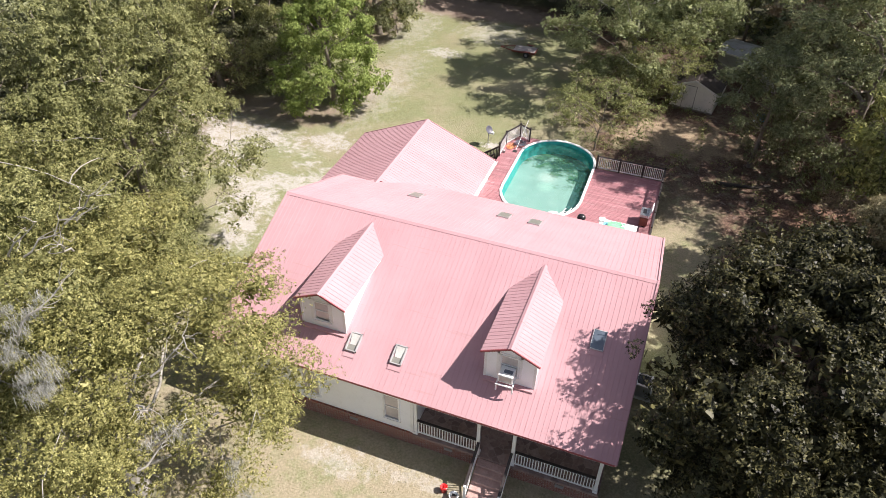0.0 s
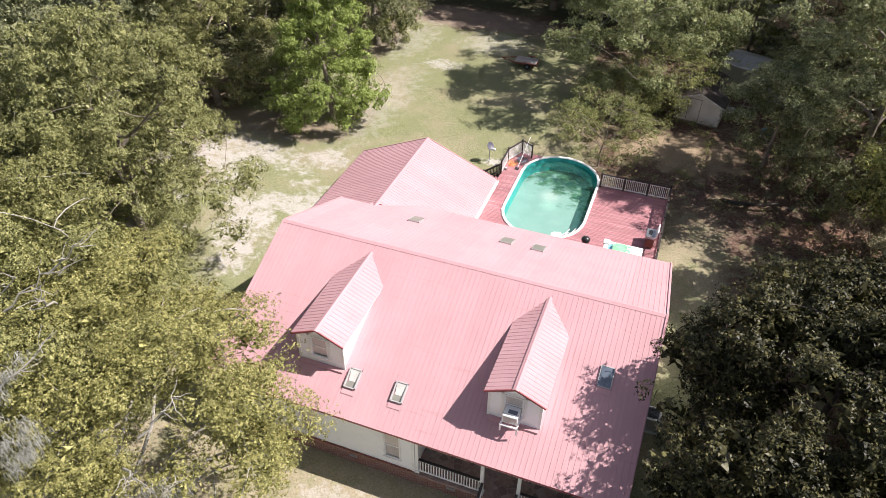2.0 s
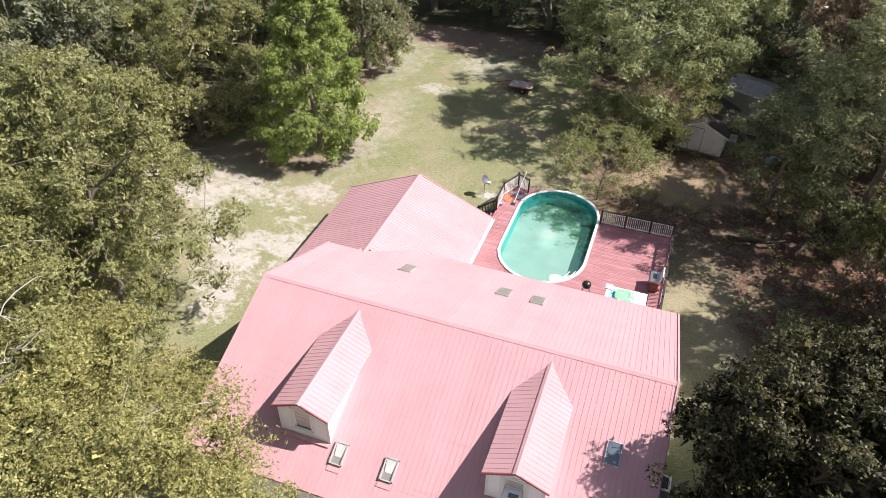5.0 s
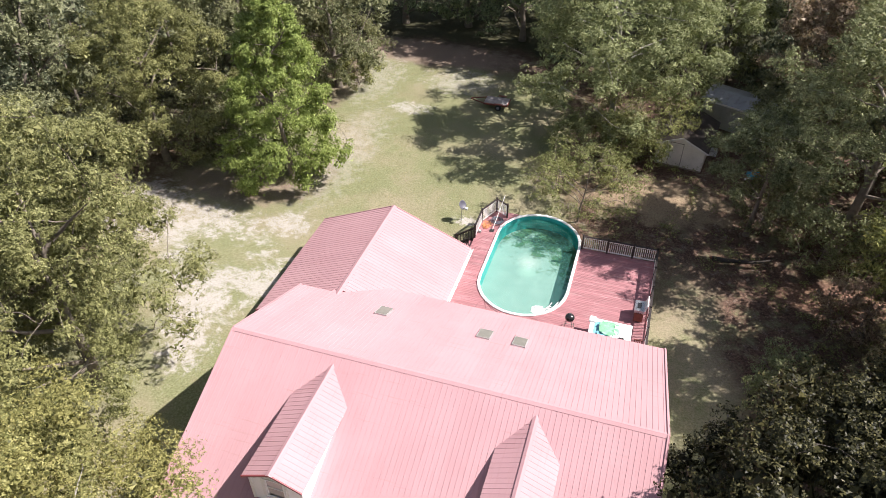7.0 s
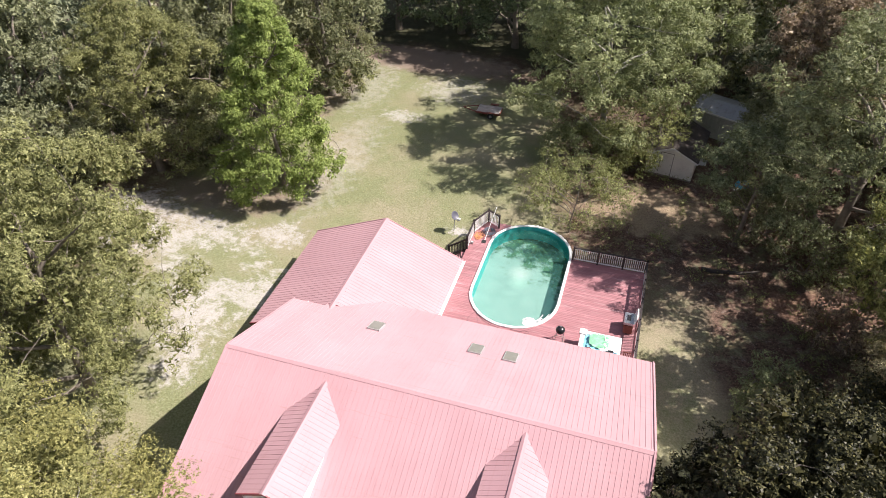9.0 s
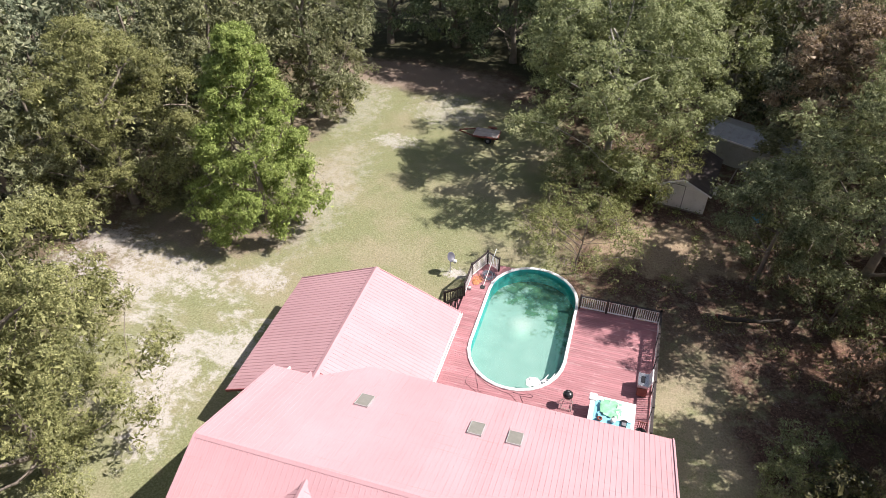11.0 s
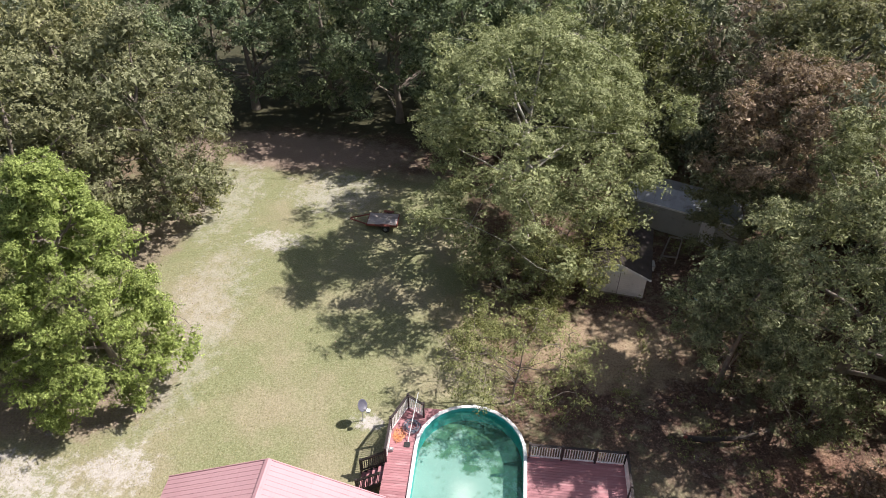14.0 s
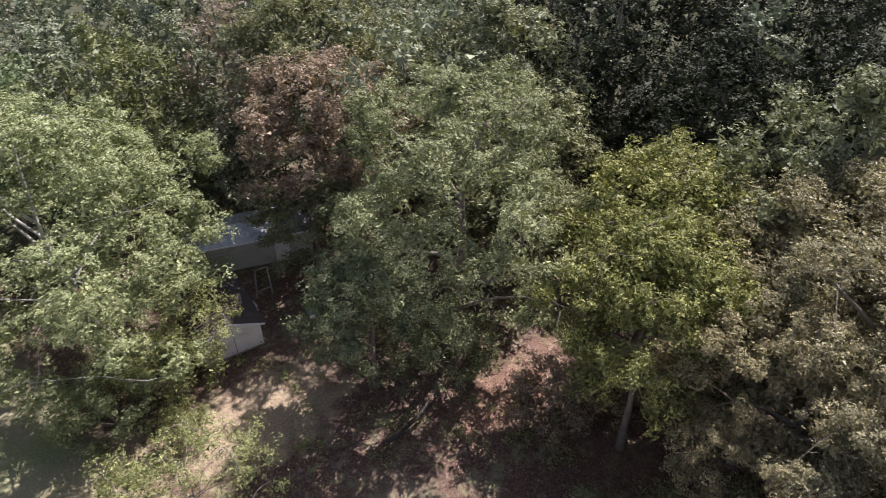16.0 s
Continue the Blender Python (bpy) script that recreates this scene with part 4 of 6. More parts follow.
pool = thing("swimming_pool", "oval above-ground pool with murky green water and white rim", "pool", (PX, PY, -0.32))
part("wall", oval_band(-0.01, GROUND - .1, -0.01, RIM - .02), SIDING, pool)
part("liner", oval_band(-.05, RIM - .02, -.07, BED), LINER, pool, "teal vinyl liner")
part("bed", oval_face(-.06, BED), POOL_FLOOR, pool)
part("water", oval_face(-.06, RIM - .34), WATER, pool, "murky green water")
rimbm = bmesh.new()
loops = [[rimbm.verts.new((*v, z)) for v in oval(a)] for a, z in ((.07, RIM - .05), (.07, RIM), (.04, RIM + .025), (-.08, RIM + .025), (-.11, RIM), (-.11, RIM - .05))]
for p, q in zip(loops, loops[1:]):
    for i in range(len(p)):
        j = (i + 1) % len(p)
        rimbm.faces.new((p[i], p[j], q[j], q[i]))
part("top_rail", rimbm, SHELL, pool, "white top rail")
for i, (vx, vy) in enumerate(oval(-.02)):
    if i % 3 == 1:
        part("rail_joint", boxes((vx - .1, vy - .08, RIM + .02, vx + .1, vy + .08, RIM + .042), bevel=0.01), SHELL, pool)
lad = thing("pool_ladder", "white plastic ladder tipped over at the pool's edge", "ladder", (-6.6, 37.0, RIM - .4))
for dx in (0, .34):
    part("side_rail", tubes_mesh("side_rail", [([(-7.15 + dx, 36.75 + .1 * dx, RIM - .42), (-6.75 + dx, 36.95 + .3 * dx, RIM - .22), (-6.42 + dx, 37.2 + .5 * dx, RIM + .02), (-6.28 + dx, 37.45 + .5 * dx, RIM + .14)], 0.032)], 8), SHELL, lad)
for k in range(3):
    part("tread", boxes((-7.0 + .22 * k, 36.80 + .14 * k, RIM - .36 + .12 * k, -6.70 + .22 * k, 36.92 + .14 * k, RIM - .32 + .12 * k), bevel=0.01), SHELL, lad)

# ---- deck ----
DECK = 0.80
DX0, DX1, DY0, DY1 = -12.4, -0.72, 33.35, 43.35
deck = thing("deck", "red-stained wooden deck round the pool with dark-capped railings", "deck", (-6.5, 38.0, -0.32))
for r in ((-11.85, DY0, DECK - .2, -11.8, 41.0, DECK - .05), (DX1 - .05, DY0, DECK - .22, DX1, DY1 - .05, DECK - .04), (-5.4, DY1 - .05, DECK - .22, DX1, DY1, DECK - .04), (DX0, 41.2, DECK - .22, DX0 + .05, 44.1, DECK - .04)):
    part("rim_joist", boxes(r), DECKWOOD, deck)
for x in (-12.3, -11.9, -5.2, -3.0, -0.85):
    for y in (34.0, 37.2, 40.3, 43.1):
        if not (x < -12 and y < 41) and not (x < -11 and y < 34.2):
            part("pier", boxes((x - .06, y - .06, GROUND - .2, x + .06, y + .06, DECK - .04)), DECKWOOD, deck)


def pool_half(y):
    """Half the pool's width, with a gap, at y; below zero where the pool is not."""
    d = abs(y - PY) - PS
    if d <= 0:
        return PA + .06
    return math.sqrt((PA + .06) ** 2 - d * d) if d < PA + .06 else -1.0


PLANK = {}


def plank(x0, x1, y, w=0.136):
    k = round(x1 - x0, 2)
    if k not in PLANK:
        me = mesh_of("board", boxes((0, 0, -.03, k, w, 0), bevel=0.005))
        me.materials.append(DECKWOOD)
        PLANK[k] = me
    ob = new("board", PLANK[k])
    ob.parent, ob.matrix_parent_inverse, ob.location = deck, base_of(deck).inverted(), (x0, y, DECK + random.uniform(-.002, .002))


yb = DY0
while yb < 45.6:
    half = min(pool_half(yb), pool_half(yb + .14))
    half -= .02 if half > .1 else 0
    left = -12.18 if yb < W_END - .25 else DX0
    if yb > 44.1:
        left = DX0 + (yb - 44.1) * 0.45
    right = DX1 if yb + .14 <= DY1 else None
    if half < 0:
        if yb < PY:
            cut = random.choice((-6.3, -4.6, -7.5))
            plank(left, cut - .004, yb), plank(cut, right, yb)
        elif left < -10.9:
            plank(left, -10.6, yb)
    else:
        if PX - half > left + .05:
            plank(left, PX - half, yb)
        if right:
            plank(PX + half, right, yb)
    yb += 0.142


def deck_post(x, y, top=1.1, mat=DARK):
    bm = boxes((x - .05, y - .05, GROUND - .2, x + .05, y + .05, DECK + top), (x - .06, y - .06, DECK + top, x + .06, y + .06, DECK + top + .03))
    part("post", bm, mat, deck)


def run(points, cap_mat=DARK, bal=WHITE):
    for p in points:
        deck_post(*p)
    for a, b in zip(points, points[1:]):
        va, vb = Vector(a), Vector(b)
        d = (vb - va).normalized() * .05
        railing(deck, va + d, vb - d, DECK, 1.02, cap_mat, bal, 0.12)


run([(-5.42, 43.28), (-3.83, 43.28), (-2.22, 43.28), (-0.78, 43.28)])
run([(-0.78, 43.28), (-0.78, 41.5), (-0.78, 39.7), (-0.78, 37.9), (-0.78, 36.2), (-0.78, 34.6)])
run([(-12.36, 42.3), (-12.38, 44.1), (-11.72, 45.62), (-10.85, 45.12)])
# stairs down to the lawn beside the wing
for k in range(4):
    part("stair_tread", boxes((-12.42 - .29 * (k + 1), 41.15, DECK - .225 * (k + 1) - .035, -12.42 - .29 * k, 42.2, DECK - .225 * (k + 1)), bevel=0.006), DECKWOOD, deck)
for y in (41.12, 42.25):
    railing(deck, (-13.6, y), (-12.42, y), GROUND + .15, 0.95, DARK, DARK, 0.13, slope=0.85)
    part("post", boxes((-13.68, y - .05, GROUND - .2, -13.58, y + .05, GROUND + 1.2)), DARK, deck)
for y in (41.15, 42.2):
    part("stringer", bar(bmesh.new(), (-13.55, y, GROUND + .05), (-12.42, y, DECK - .15), 0.04, 0.22), DARK, deck)

# ---- things on the deck ----
def blob_sheet(name, x0, y0, x1, y1, z, mat, parent, seed, sag=0.05, label=""):
    """A crumpled sheet."""
    rng = random.Random(seed)
    bm = bmesh.new()
    n = 9
    grid = [[bm.verts.new((x0 + (x1 - x0) * i / n + rng.uniform(-.05, .05), y0 + (y1 - y0) * j / n + rng.uniform(-.05, .05), z + rng.uniform(0, sag))) for i in range(n + 1)] for j in range(n + 1)]
    for j in range(n):
        for i in range(n):
            if (i, j) in ((0, 0), (n - 1, 0), (0, n - 1)) and seed % 2:
                continue
            bm.faces.new((grid[j][i], grid[j][i + 1], grid[j + 1][i + 1], grid[j + 1][i]))
    ob = part(name, bm, mat, parent, label, smooth=True)
    return ob


tub = thing("hot_tub", "white hot tub under a crumpled aqua and green sheet", "hot tub", (-2.75, 35.2, DECK))
part("cabinet", boxes((-3.85, 34.2, DECK, -1.65, 36.2, DECK + .78), bevel=0.06), SHELL, tub)
part("rim", boxes((-3.9, 34.15, DECK + .78, -1.6, 34.4, DECK + .88), (-3.9, 36.0, DECK + .78, -1.6, 36.25, DECK + .88), (-3.9, 34.4, DECK + .78, -3.65, 36.0, DECK + .88), (-1.85, 34.4, DECK + .78, -1.6, 36.0, DECK + .88), bevel=0.03), SHELL, tub)
part("lid", boxes((-3.65, 34.4, DECK + .76, -1.85, 36.0, DECK + .83)), AQUA, tub)
blob_sheet("aqua_sheet", -3.4, 34.25, -1.75, 35.35, DECK + .90, AQUA, tub, 3, .07)
blob_sheet("green_sheet", -3.35, 35.0, -2.3, 36.0, DECK + .94, GREEN_SHEET, tub, 5, .16, "pale green plastic sheet")
blob_sheet("clear_sheet", -2.55, 34.9, -1.75, 35.95, DECK + .95, SHELL, tub, 8, .12, "crumpled clear plastic sheet")
part("corner_cap", boxes((-3.98, 34.1, DECK + .8, -3.55, 34.55, DECK + .98), bevel=.09), SHELL, tub)
part("corner_cap", boxes((-3.98, 35.85, DECK + .8, -3.55, 36.3, DECK + .98), bevel=.09), SHELL, tub)

ball = thing("ball", "white ball on the hot tub cover", "ball", (-2.65, 34.75, DECK + .95))
b = bmesh.new()
bmesh.ops.create_uvsphere(b, u_segments=16, v_segments=10, radius=0.14, matrix=Matrix.Translation((-2.65, 34.75, DECK + 1.08)))
part("shell", b, SHELL, ball, smooth=True)
radio = thing("radio", "dark portable radio on the hot tub cover", "radio", (-2.1, 34.75, DECK + .95))
part("case", boxes((-2.25, 34.55, DECK + .95, -1.98, 34.95, DECK + 1.07), bevel=0.02), BLACK, radio)
part("front", boxes((-2.22, 34.6, DECK + 1.07, -2.01, 34.78, DECK + 1.078)), GREY, radio)
float_ring = thing("pool_float", "brown ring-shaped float on the hot tub cover", "float", (-3.3, 34.7, DECK + .95))
part("ring", tubes_mesh("ring", [([(-3.3 + .1 * math.cos(a), 34.75 + .1 * math.sin(a), DECK + 1.0) for a in np.linspace(0, 2 * math.pi, 16, endpoint=False)], .045)], 8, True), RUST, float_ring)

kettle = thing("kettle_grill", "glossy black kettle barbecue on a thin wire cart", "barbecue", (-5.03, 35.8, DECK))
prof = [(0.02, .62), (.16, .66), (.24, .76), (.27, .86), (.27, .88), (.25, .97), (.17, 1.06), (.03, 1.1)]
g = lathe(prof, 20)
g.transform(Matrix.Translation((-5.03, 35.85, DECK)))
part("bowl", g, BLACK, kettle, smooth=True)
part("lid_handle", boxes((-5.08, 35.83, DECK + 1.1, -4.98, 35.87, DECK + 1.15)), GREY, kettle)
for sx, sy in ((-1, -1), (1, -1), (-1, 1), (1, 1)):
    part("leg", bar(bmesh.new(), (-5.03 + .14 * sx, 35.85 + .14 * sy, DECK + .68), (-5.03 + .28 * sx, 35.8 + .28 * sy, DECK), 0.025), GREY, kettle)
part("wire_shelf", boxes((-5.33, 35.5, DECK + .12, -4.73, 35.52, DECK + .14), (-5.33, 36.08, DECK + .12, -4.73, 36.1, DECK + .14), (-5.33, 35.5, DECK + .12, -5.31, 36.1, DECK + .14), (-4.75, 35.5, DECK + .12, -4.73, 36.1, DECK + .14)), GREYWOOD, kettle)
pot = thing("starter_can", "small black charcoal starter beside the barbecue", "can", (-4.95, 35.0, DECK))
g = lathe([(.1, 0), (.11, .26), (.09, .27)], 14)
g.transform(Matrix.Translation((-4.95, 34.95, DECK)))
part("can", g, BLACK, pot, smooth=True)
part("handle", bar(bmesh.new(), (-4.85, 34.95, DECK + .08), (-4.75, 35.0, DECK + .2), .03), BLACK, pot)

gas = thing("gas_grill", "gas grill with its white lid raised beside the railing", "barbecue", (-1.35, 38.0, DECK))
part("cart", boxes((-1.6, 37.5, DECK + .08, -1.1, 38.5, DECK + .68), bevel=0.02), RUST, gas)
part("firebox", boxes((-1.65, 37.55, DECK + .68, -1.1, 38.45, DECK + .88), bevel=0.02), STEEL, gas)
part("grate", boxes(*[(-1.62, 37.6 + .045 * k, DECK + .885, -1.13, 37.63 + .045 * k, DECK + .9) for k in range(18)]), STEEL, gas)
part("burner", boxes((-1.5, 37.75, DECK + .9, -1.28, 38.2, DECK + .925), bevel=.01), BLACK, gas)
part("lid", bar(bmesh.new(), (-1.08, 38.0, DECK + .86), (-.96, 38.0, DECK + 1.32), .9, .06, up=(1, 0, 0)), SHELL, gas, "white raised lid")
for y in (37.55, 38.45):
    part("wheel", boxes((-1.45, y - .03, DECK, -1.3, y + .03, DECK + .14), bevel=.02), RUBBER, gas)


def coil(cx, cy, z, r, turns, seed, wobble=0.05, flat=0.05):
    rng = random.Random(seed)
    pts = []
    for k in range(int(turns * 14)):
        a = 2 * math.pi * k / 14
        rr = r * (0.8 + 0.25 * math.sin(a * .37 + seed)) + rng.uniform(-wobble, wobble)
        pts.append((cx + rr * math.cos(a), cy + rr * math.sin(a), z + flat * (k / (turns * 14))))
    return pts


hose = thing("pool_hose", "blue-grey vacuum hose coiled on the deck", "hose", (-11.35, 44.5, DECK))
part("coil", tubes_mesh("coil", [(coil(-11.35, 44.4, DECK + .04, .42, 5, 2, .03, .22), .024)], 7), HOSE, hose)
cord = thing("orange_cord", "tangled orange extension cord on the deck", "cord", (-11.9, 43.6, DECK))
part("tangle", tubes_mesh("tangle", [(coil(-11.95, 43.65 + .12 * k, DECK + .015, .2 + .04 * k, 4, k + 5, .13, .06), .008) for k in range(4)], 5), ORANGE, cord)
pole = thing("skimmer_pole", "long white skimmer pole leaning on the corner railing", "pole", (-11.5, 43.7, DECK))
part("shaft", tubes_mesh("shaft", [([(-11.45, 43.5, DECK + .03), (-11.3, 44.5, DECK + .8), (-11.15, 45.45, DECK + 1.55)], .022)], 8), SHELL, pole)
part("net", boxes((-11.62, 43.2, DECK + .01, -11.32, 43.5, DECK + .04), bevel=.01), RUBBER, pole)
cube = thing("pump_box", "small grey pump box on the deck", "box", (-12.2, 42.95, DECK))
part("case", boxes((-12.3, 42.85, DECK, -12.1, 43.05, DECK + .16), bevel=.02), GREY, cube)
part("cap", boxes((-12.25, 42.9, DECK + .16, -12.15, 43.0, DECK + .19), bevel=.01), SHELL, cube)
cable = thing("garden_hose", "thin wine-coloured hose lying in loops on the deck", "hose", (-9.5, 35.6, DECK))
runs = (((-10.12, 36.72, .12), (-10.48, 36.23, .02), (-10.49, 35.79, .02), (-10.14, 35.52, .02), (-9.84, 35.37, .02), (-9.69, 35.17, .02), (-9.44, 35.19, .02), (-9.46, 35.36, .03), (-9.67, 35.42, .04), (-9.79, 35.75, .02), (-10.0, 36.19, .02), (-10.1, 36.66, .1)),
        ((-10.02, 36.44, .02), (-9.39, 36.0, .02), (-8.53, 35.77, .02), (-8.01, 35.68, .02), (-7.64, 35.37, .02), (-7.35, 35.14, .02)),
        ((-7.95, 35.88, .02), (-7.45, 35.85, .02), (-7.08, 35.99, .02), (-6.84, 35.94, .02), (-6.89, 35.81, .02), (-7.38, 35.75, .03), (-7.4, 35.62, .02), (-7.25, 35.37, .02), (-7.31, 35.2, .02)))
for path in runs:
    c = np.array(path) + (0, 0, DECK)
    ext = np.concatenate([c[:1], c, c[-1:]])
    lay = [tuple(0.5 * (2 * b + (d - a) * u + (2 * a - 5 * b + 4 * d - e) * u * u + (3 * b - a - 3 * d + e) * u ** 3)) for a, b, d, e in zip(ext, ext[1:], ext[2:], ext[3:]) for u in (0, .2, .4, .6, .8)]
    part("loop", tubes_mesh("loop", [(lay, .010)], 5), WINE, cable)

sheet = thing("floating_sheet", "crumpled white plastic sheet floating by the pool ladder", "sheet", (-7.0, 37.0, RIM - .33))
blob_sheet("sheet", -7.38, 36.74, -6.55, 37.34, RIM - .32, SHELL, sheet, 7, .12)
bucket = thing("bucket", "white plastic bucket with a grey inside, tipped at the pool's edge", "bucket", (-6.33, 37.3, RIM - .36))
shell_bm = lathe([(.02, 0), (.13, 0), (.17, .30), (.185, .30), (.185, .32), (.155, .32), (.12, .03), (.02, .03)], 18)
shell_bm.transform(Matrix.Translation((-6.33, 37.25, RIM - .36)) @ Matrix.Rotation(0.5, 4, "X"))
part("shell", shell_bm, SHELL, bucket, smooth=True)
dregs = lathe([(.01, .14), (.13, .14), (.13, .16), (.01, .16)], 14)
dregs.transform(Matrix.Translation((-6.33, 37.25, RIM - .36)) @ Matrix.Rotation(0.5, 4, "X"))
part("dregs", dregs, GREY, bucket)
chair = thing("patio_chair", "dark metal patio chair beside the hot tub", "chair", (-1.2, 34.95, DECK))
seat_bm = lathe([(.02, .40), (.26, .41), (.29, .44), (.27, .47), (.02, .46)], 20)
seat_bm.transform(Matrix.Translation((-1.21, 34.93, DECK)))
part("seat", seat_bm, BLACK, chair, "round black seat", smooth=True)
for k in range(5):
    part("back_slat", boxes((-1.42 + .095 * k, 35.17, DECK + .45, -1.38 + .095 * k, 35.2, DECK + .92), bevel=.005), RUST, chair)
part("back_rail", boxes((-1.45, 35.165, DECK + .9, -.97, 35.205, DECK + .95), bevel=.01), RUST, chair)
for x, y in ((-1.42, 34.74), (-1.02, 34.74), (-1.42, 35.14), (-1.02, 35.14)):
    part("leg", boxes((x - .015, y - .015, DECK, x + .015, y + .015, DECK + .42)), RUST, chair)

# ---- things on the lawn ----
dish = thing("satellite_dish", "grey satellite dish on a pole in the lawn", "satellite dish", (-14.17, 45.4, ground_z(0, 45.4)))
gz = float(ground_z(0, 45.4))
part("mast", tubes_mesh("mast", [([(-14.17, 45.4, gz - .2), (-14.17, 45.4, gz + 1.2)], .03)], 8), GREY, dish)
bowl = lathe([(.01, -.02), (.2, 0), (.36, .05), (.43, .1), (.43, .112), (.36, .065), (.2, .015), (.01, .002)], 24)
bowl.transform(pose(-14.17, 45.4, gz + 1.25, 55, 0, 70) @ Matrix.Diagonal((.78, .78, .78, 1)))
part("reflector", bowl, DISH, dish, smooth=True)
part("feed_arm", bar(bmesh.new(), (-14.17, 45.4, gz + 1.05), (-13.75, 45.1, gz + 1.2), .03), GREY, dish)
part("feed_horn", boxes((-13.85, 45.0, gz + 1.15, -13.65, 45.2, gz + 1.32), bevel=.03), SHELL, dish)
part("footing", boxes((-14.27, 45.3, gz - .1, -14.07, 45.5, gz + .012), bevel=.02), TIN_WALL, dish)

bucket = thing("bucket", "red plastic bucket on the front lawn", "bucket", (-6.75, 16.2, GROUND))
g = lathe([(.12, 0), (.16, .32), (.17, .32), (.17, .34), (.15, .34), (.11, .03)], 20)
g.transform(Matrix.Translation((-6.75, 16.2, GROUND)))
part("pail", g, RED, bucket, smooth=True)
part("handle", tubes_mesh("handle", [([(-6.75 + .17 * math.cos(a), 16.2 - .1 * math.sin(a), GROUND + .33 + .02 * math.sin(a)) for a in np.linspace(0, math.pi, 9)], .007)], 5), STEEL, bucket)
urn = thing("flower_pot", "white flower pot beside the front steps", "pot", (-6.2, 15.95, GROUND))
g = lathe([(.13, 0), (.2, .3), (.22, .3), (.22, .36), (.18, .36), (.15, .2)], 20)
g.transform(Matrix.Translation((-6.2, 15.95, GROUND)))
part("bowl", g, SHELL, urn, smooth=True)
part("soil", boxes((-6.3, 15.85, GROUND + .25, -6.1, 16.05, GROUND + .3)), CHARCOAL, urn)

unit = thing("air_conditioner", "grey outdoor air conditioning unit beside the house", "air conditioner", (0.62, 25.0, GROUND))
part("pad", boxes((.12, 24.5, GROUND - .05, 1.12, 25.5, GROUND + .08)), TIN_WALL, unit)
part("case", boxes((.22, 24.6, GROUND + .08, 1.02, 25.4, GROUND + .9), bevel=.05), GREY, unit)
part("top", boxes((.2, 24.58, GROUND + .9, 1.04, 25.42, GROUND + .95), bevel=.02), SHELL, unit)
part("fan_guard", tubes_mesh("fan_guard", [([(.62 + r * math.cos(a), 25 + r * math.sin(a), GROUND + .965) for a in np.linspace(0, 2 * math.pi, 20, endpoint=False)], .012) for r in (.08, .15, .22, .29, .34)], 5, True), BLACK, unit)
part("fan_well", boxes((.32, 24.7, GROUND + .945, .92, 25.3, GROUND + .955)), BLACK, unit)

trailer = thing("utility_trailer", "rusty flatbed utility trailer with grey wooden boards", "trailer", (-15.9, 62.2, 0))
for k in range(7):
    part("plank", boxes((-16.95, 61.55 + .19 * k, .52, -14.85, 61.73 + .19 * k, .56)), PALE_BOARD, trailer)
part("chassis", boxes((-17.0, 61.48, .4, -14.8, 61.55, .54), (-17.0, 62.86, .4, -14.8, 62.93, .54), (-17.0, 61.48, .4, -16.93, 62.93, .54), (-14.87, 61.48, .4, -14.8, 62.93, .54)), RUST, trailer)
part("tongue", bar(bar(bmesh.new(), (-17.0, 61.6, .46), (-18.3, 62.15, .44), .07), (-17.0, 62.8, .46), (-18.3, 62.25, .44), .07), RUST, trailer)
for y in (61.38, 63.0):
    w = lathe([(.12, -.08), (.26, -.09), (.29, -.05), (.29, .05), (.26, .09), (.12, .08)], 20)
    w.transform(Matrix.Translation((-15.6, y, .29)) @ pose(0, 0, 0, 90, 0, 0))
    wheel = part("wheel", w, RUBBER, trailer, smooth=True)
    h = lathe([(.02, -.085), (.13, -.085), (.13, .085), (.02, .085)], 14)
    h.transform(Matrix.Translation((-15.6, y, .29)) @ pose(0, 0, 0, 90, 0, 0))
    part("hub", h, TIN, wheel)
for y in (61.25, 62.93):
    part("mudguard", boxes((-15.98, y, .6, -15.22, y + .23, .64), bevel=.015), RUST, trailer)

log = thing("fallen_log", "fallen dark tree trunk with a reddish broken end on the litter", "log", (4.5, 45.8, 0))
part("stem", tubes_mesh("stem", [([(2.8, 45.8, 0.08), (3.6, 45.72, 0.12), (4.5, 45.86, 0.14), (5.4, 45.95, 0.2), (6.4, 46.3, 0.34)], (.15, .15, .13, .11, .07))], 10), DARK_BARK, log)
part("broken_end", tubes_mesh("broken_end", [([(2.62, 45.83, 0.09), (2.74, 45.81, 0.085), (2.83, 45.8, 0.08)], (.03, .12, .14))], 10), RUST, log, "reddish broken end")
for a, b in (((5.3, 45.95, .22), (5.9, 45.4, .75)), ((5.9, 46.1, .27), (6.3, 46.9, .8)), ((4.5, 45.86, .18), (4.2, 46.4, .6))):
    part("stub", tubes_mesh("stub", [([a, tuple(.5 * (p + q) + .04 for p, q in zip(a, b)), b], (.04, .03, .012))], 6), DARK_BARK, log)

# ---- garden shed and barn ----
SHED_AT = pose(0.0, 56.5, 0, 0, 0, -9)
shed = thing("garden_shed", "cream wooden garden shed with a plank door and dark shingle roof", "shed", (0, 58.5, 0))


def placed(bm, m):
    bm.transform(m)
    return bm


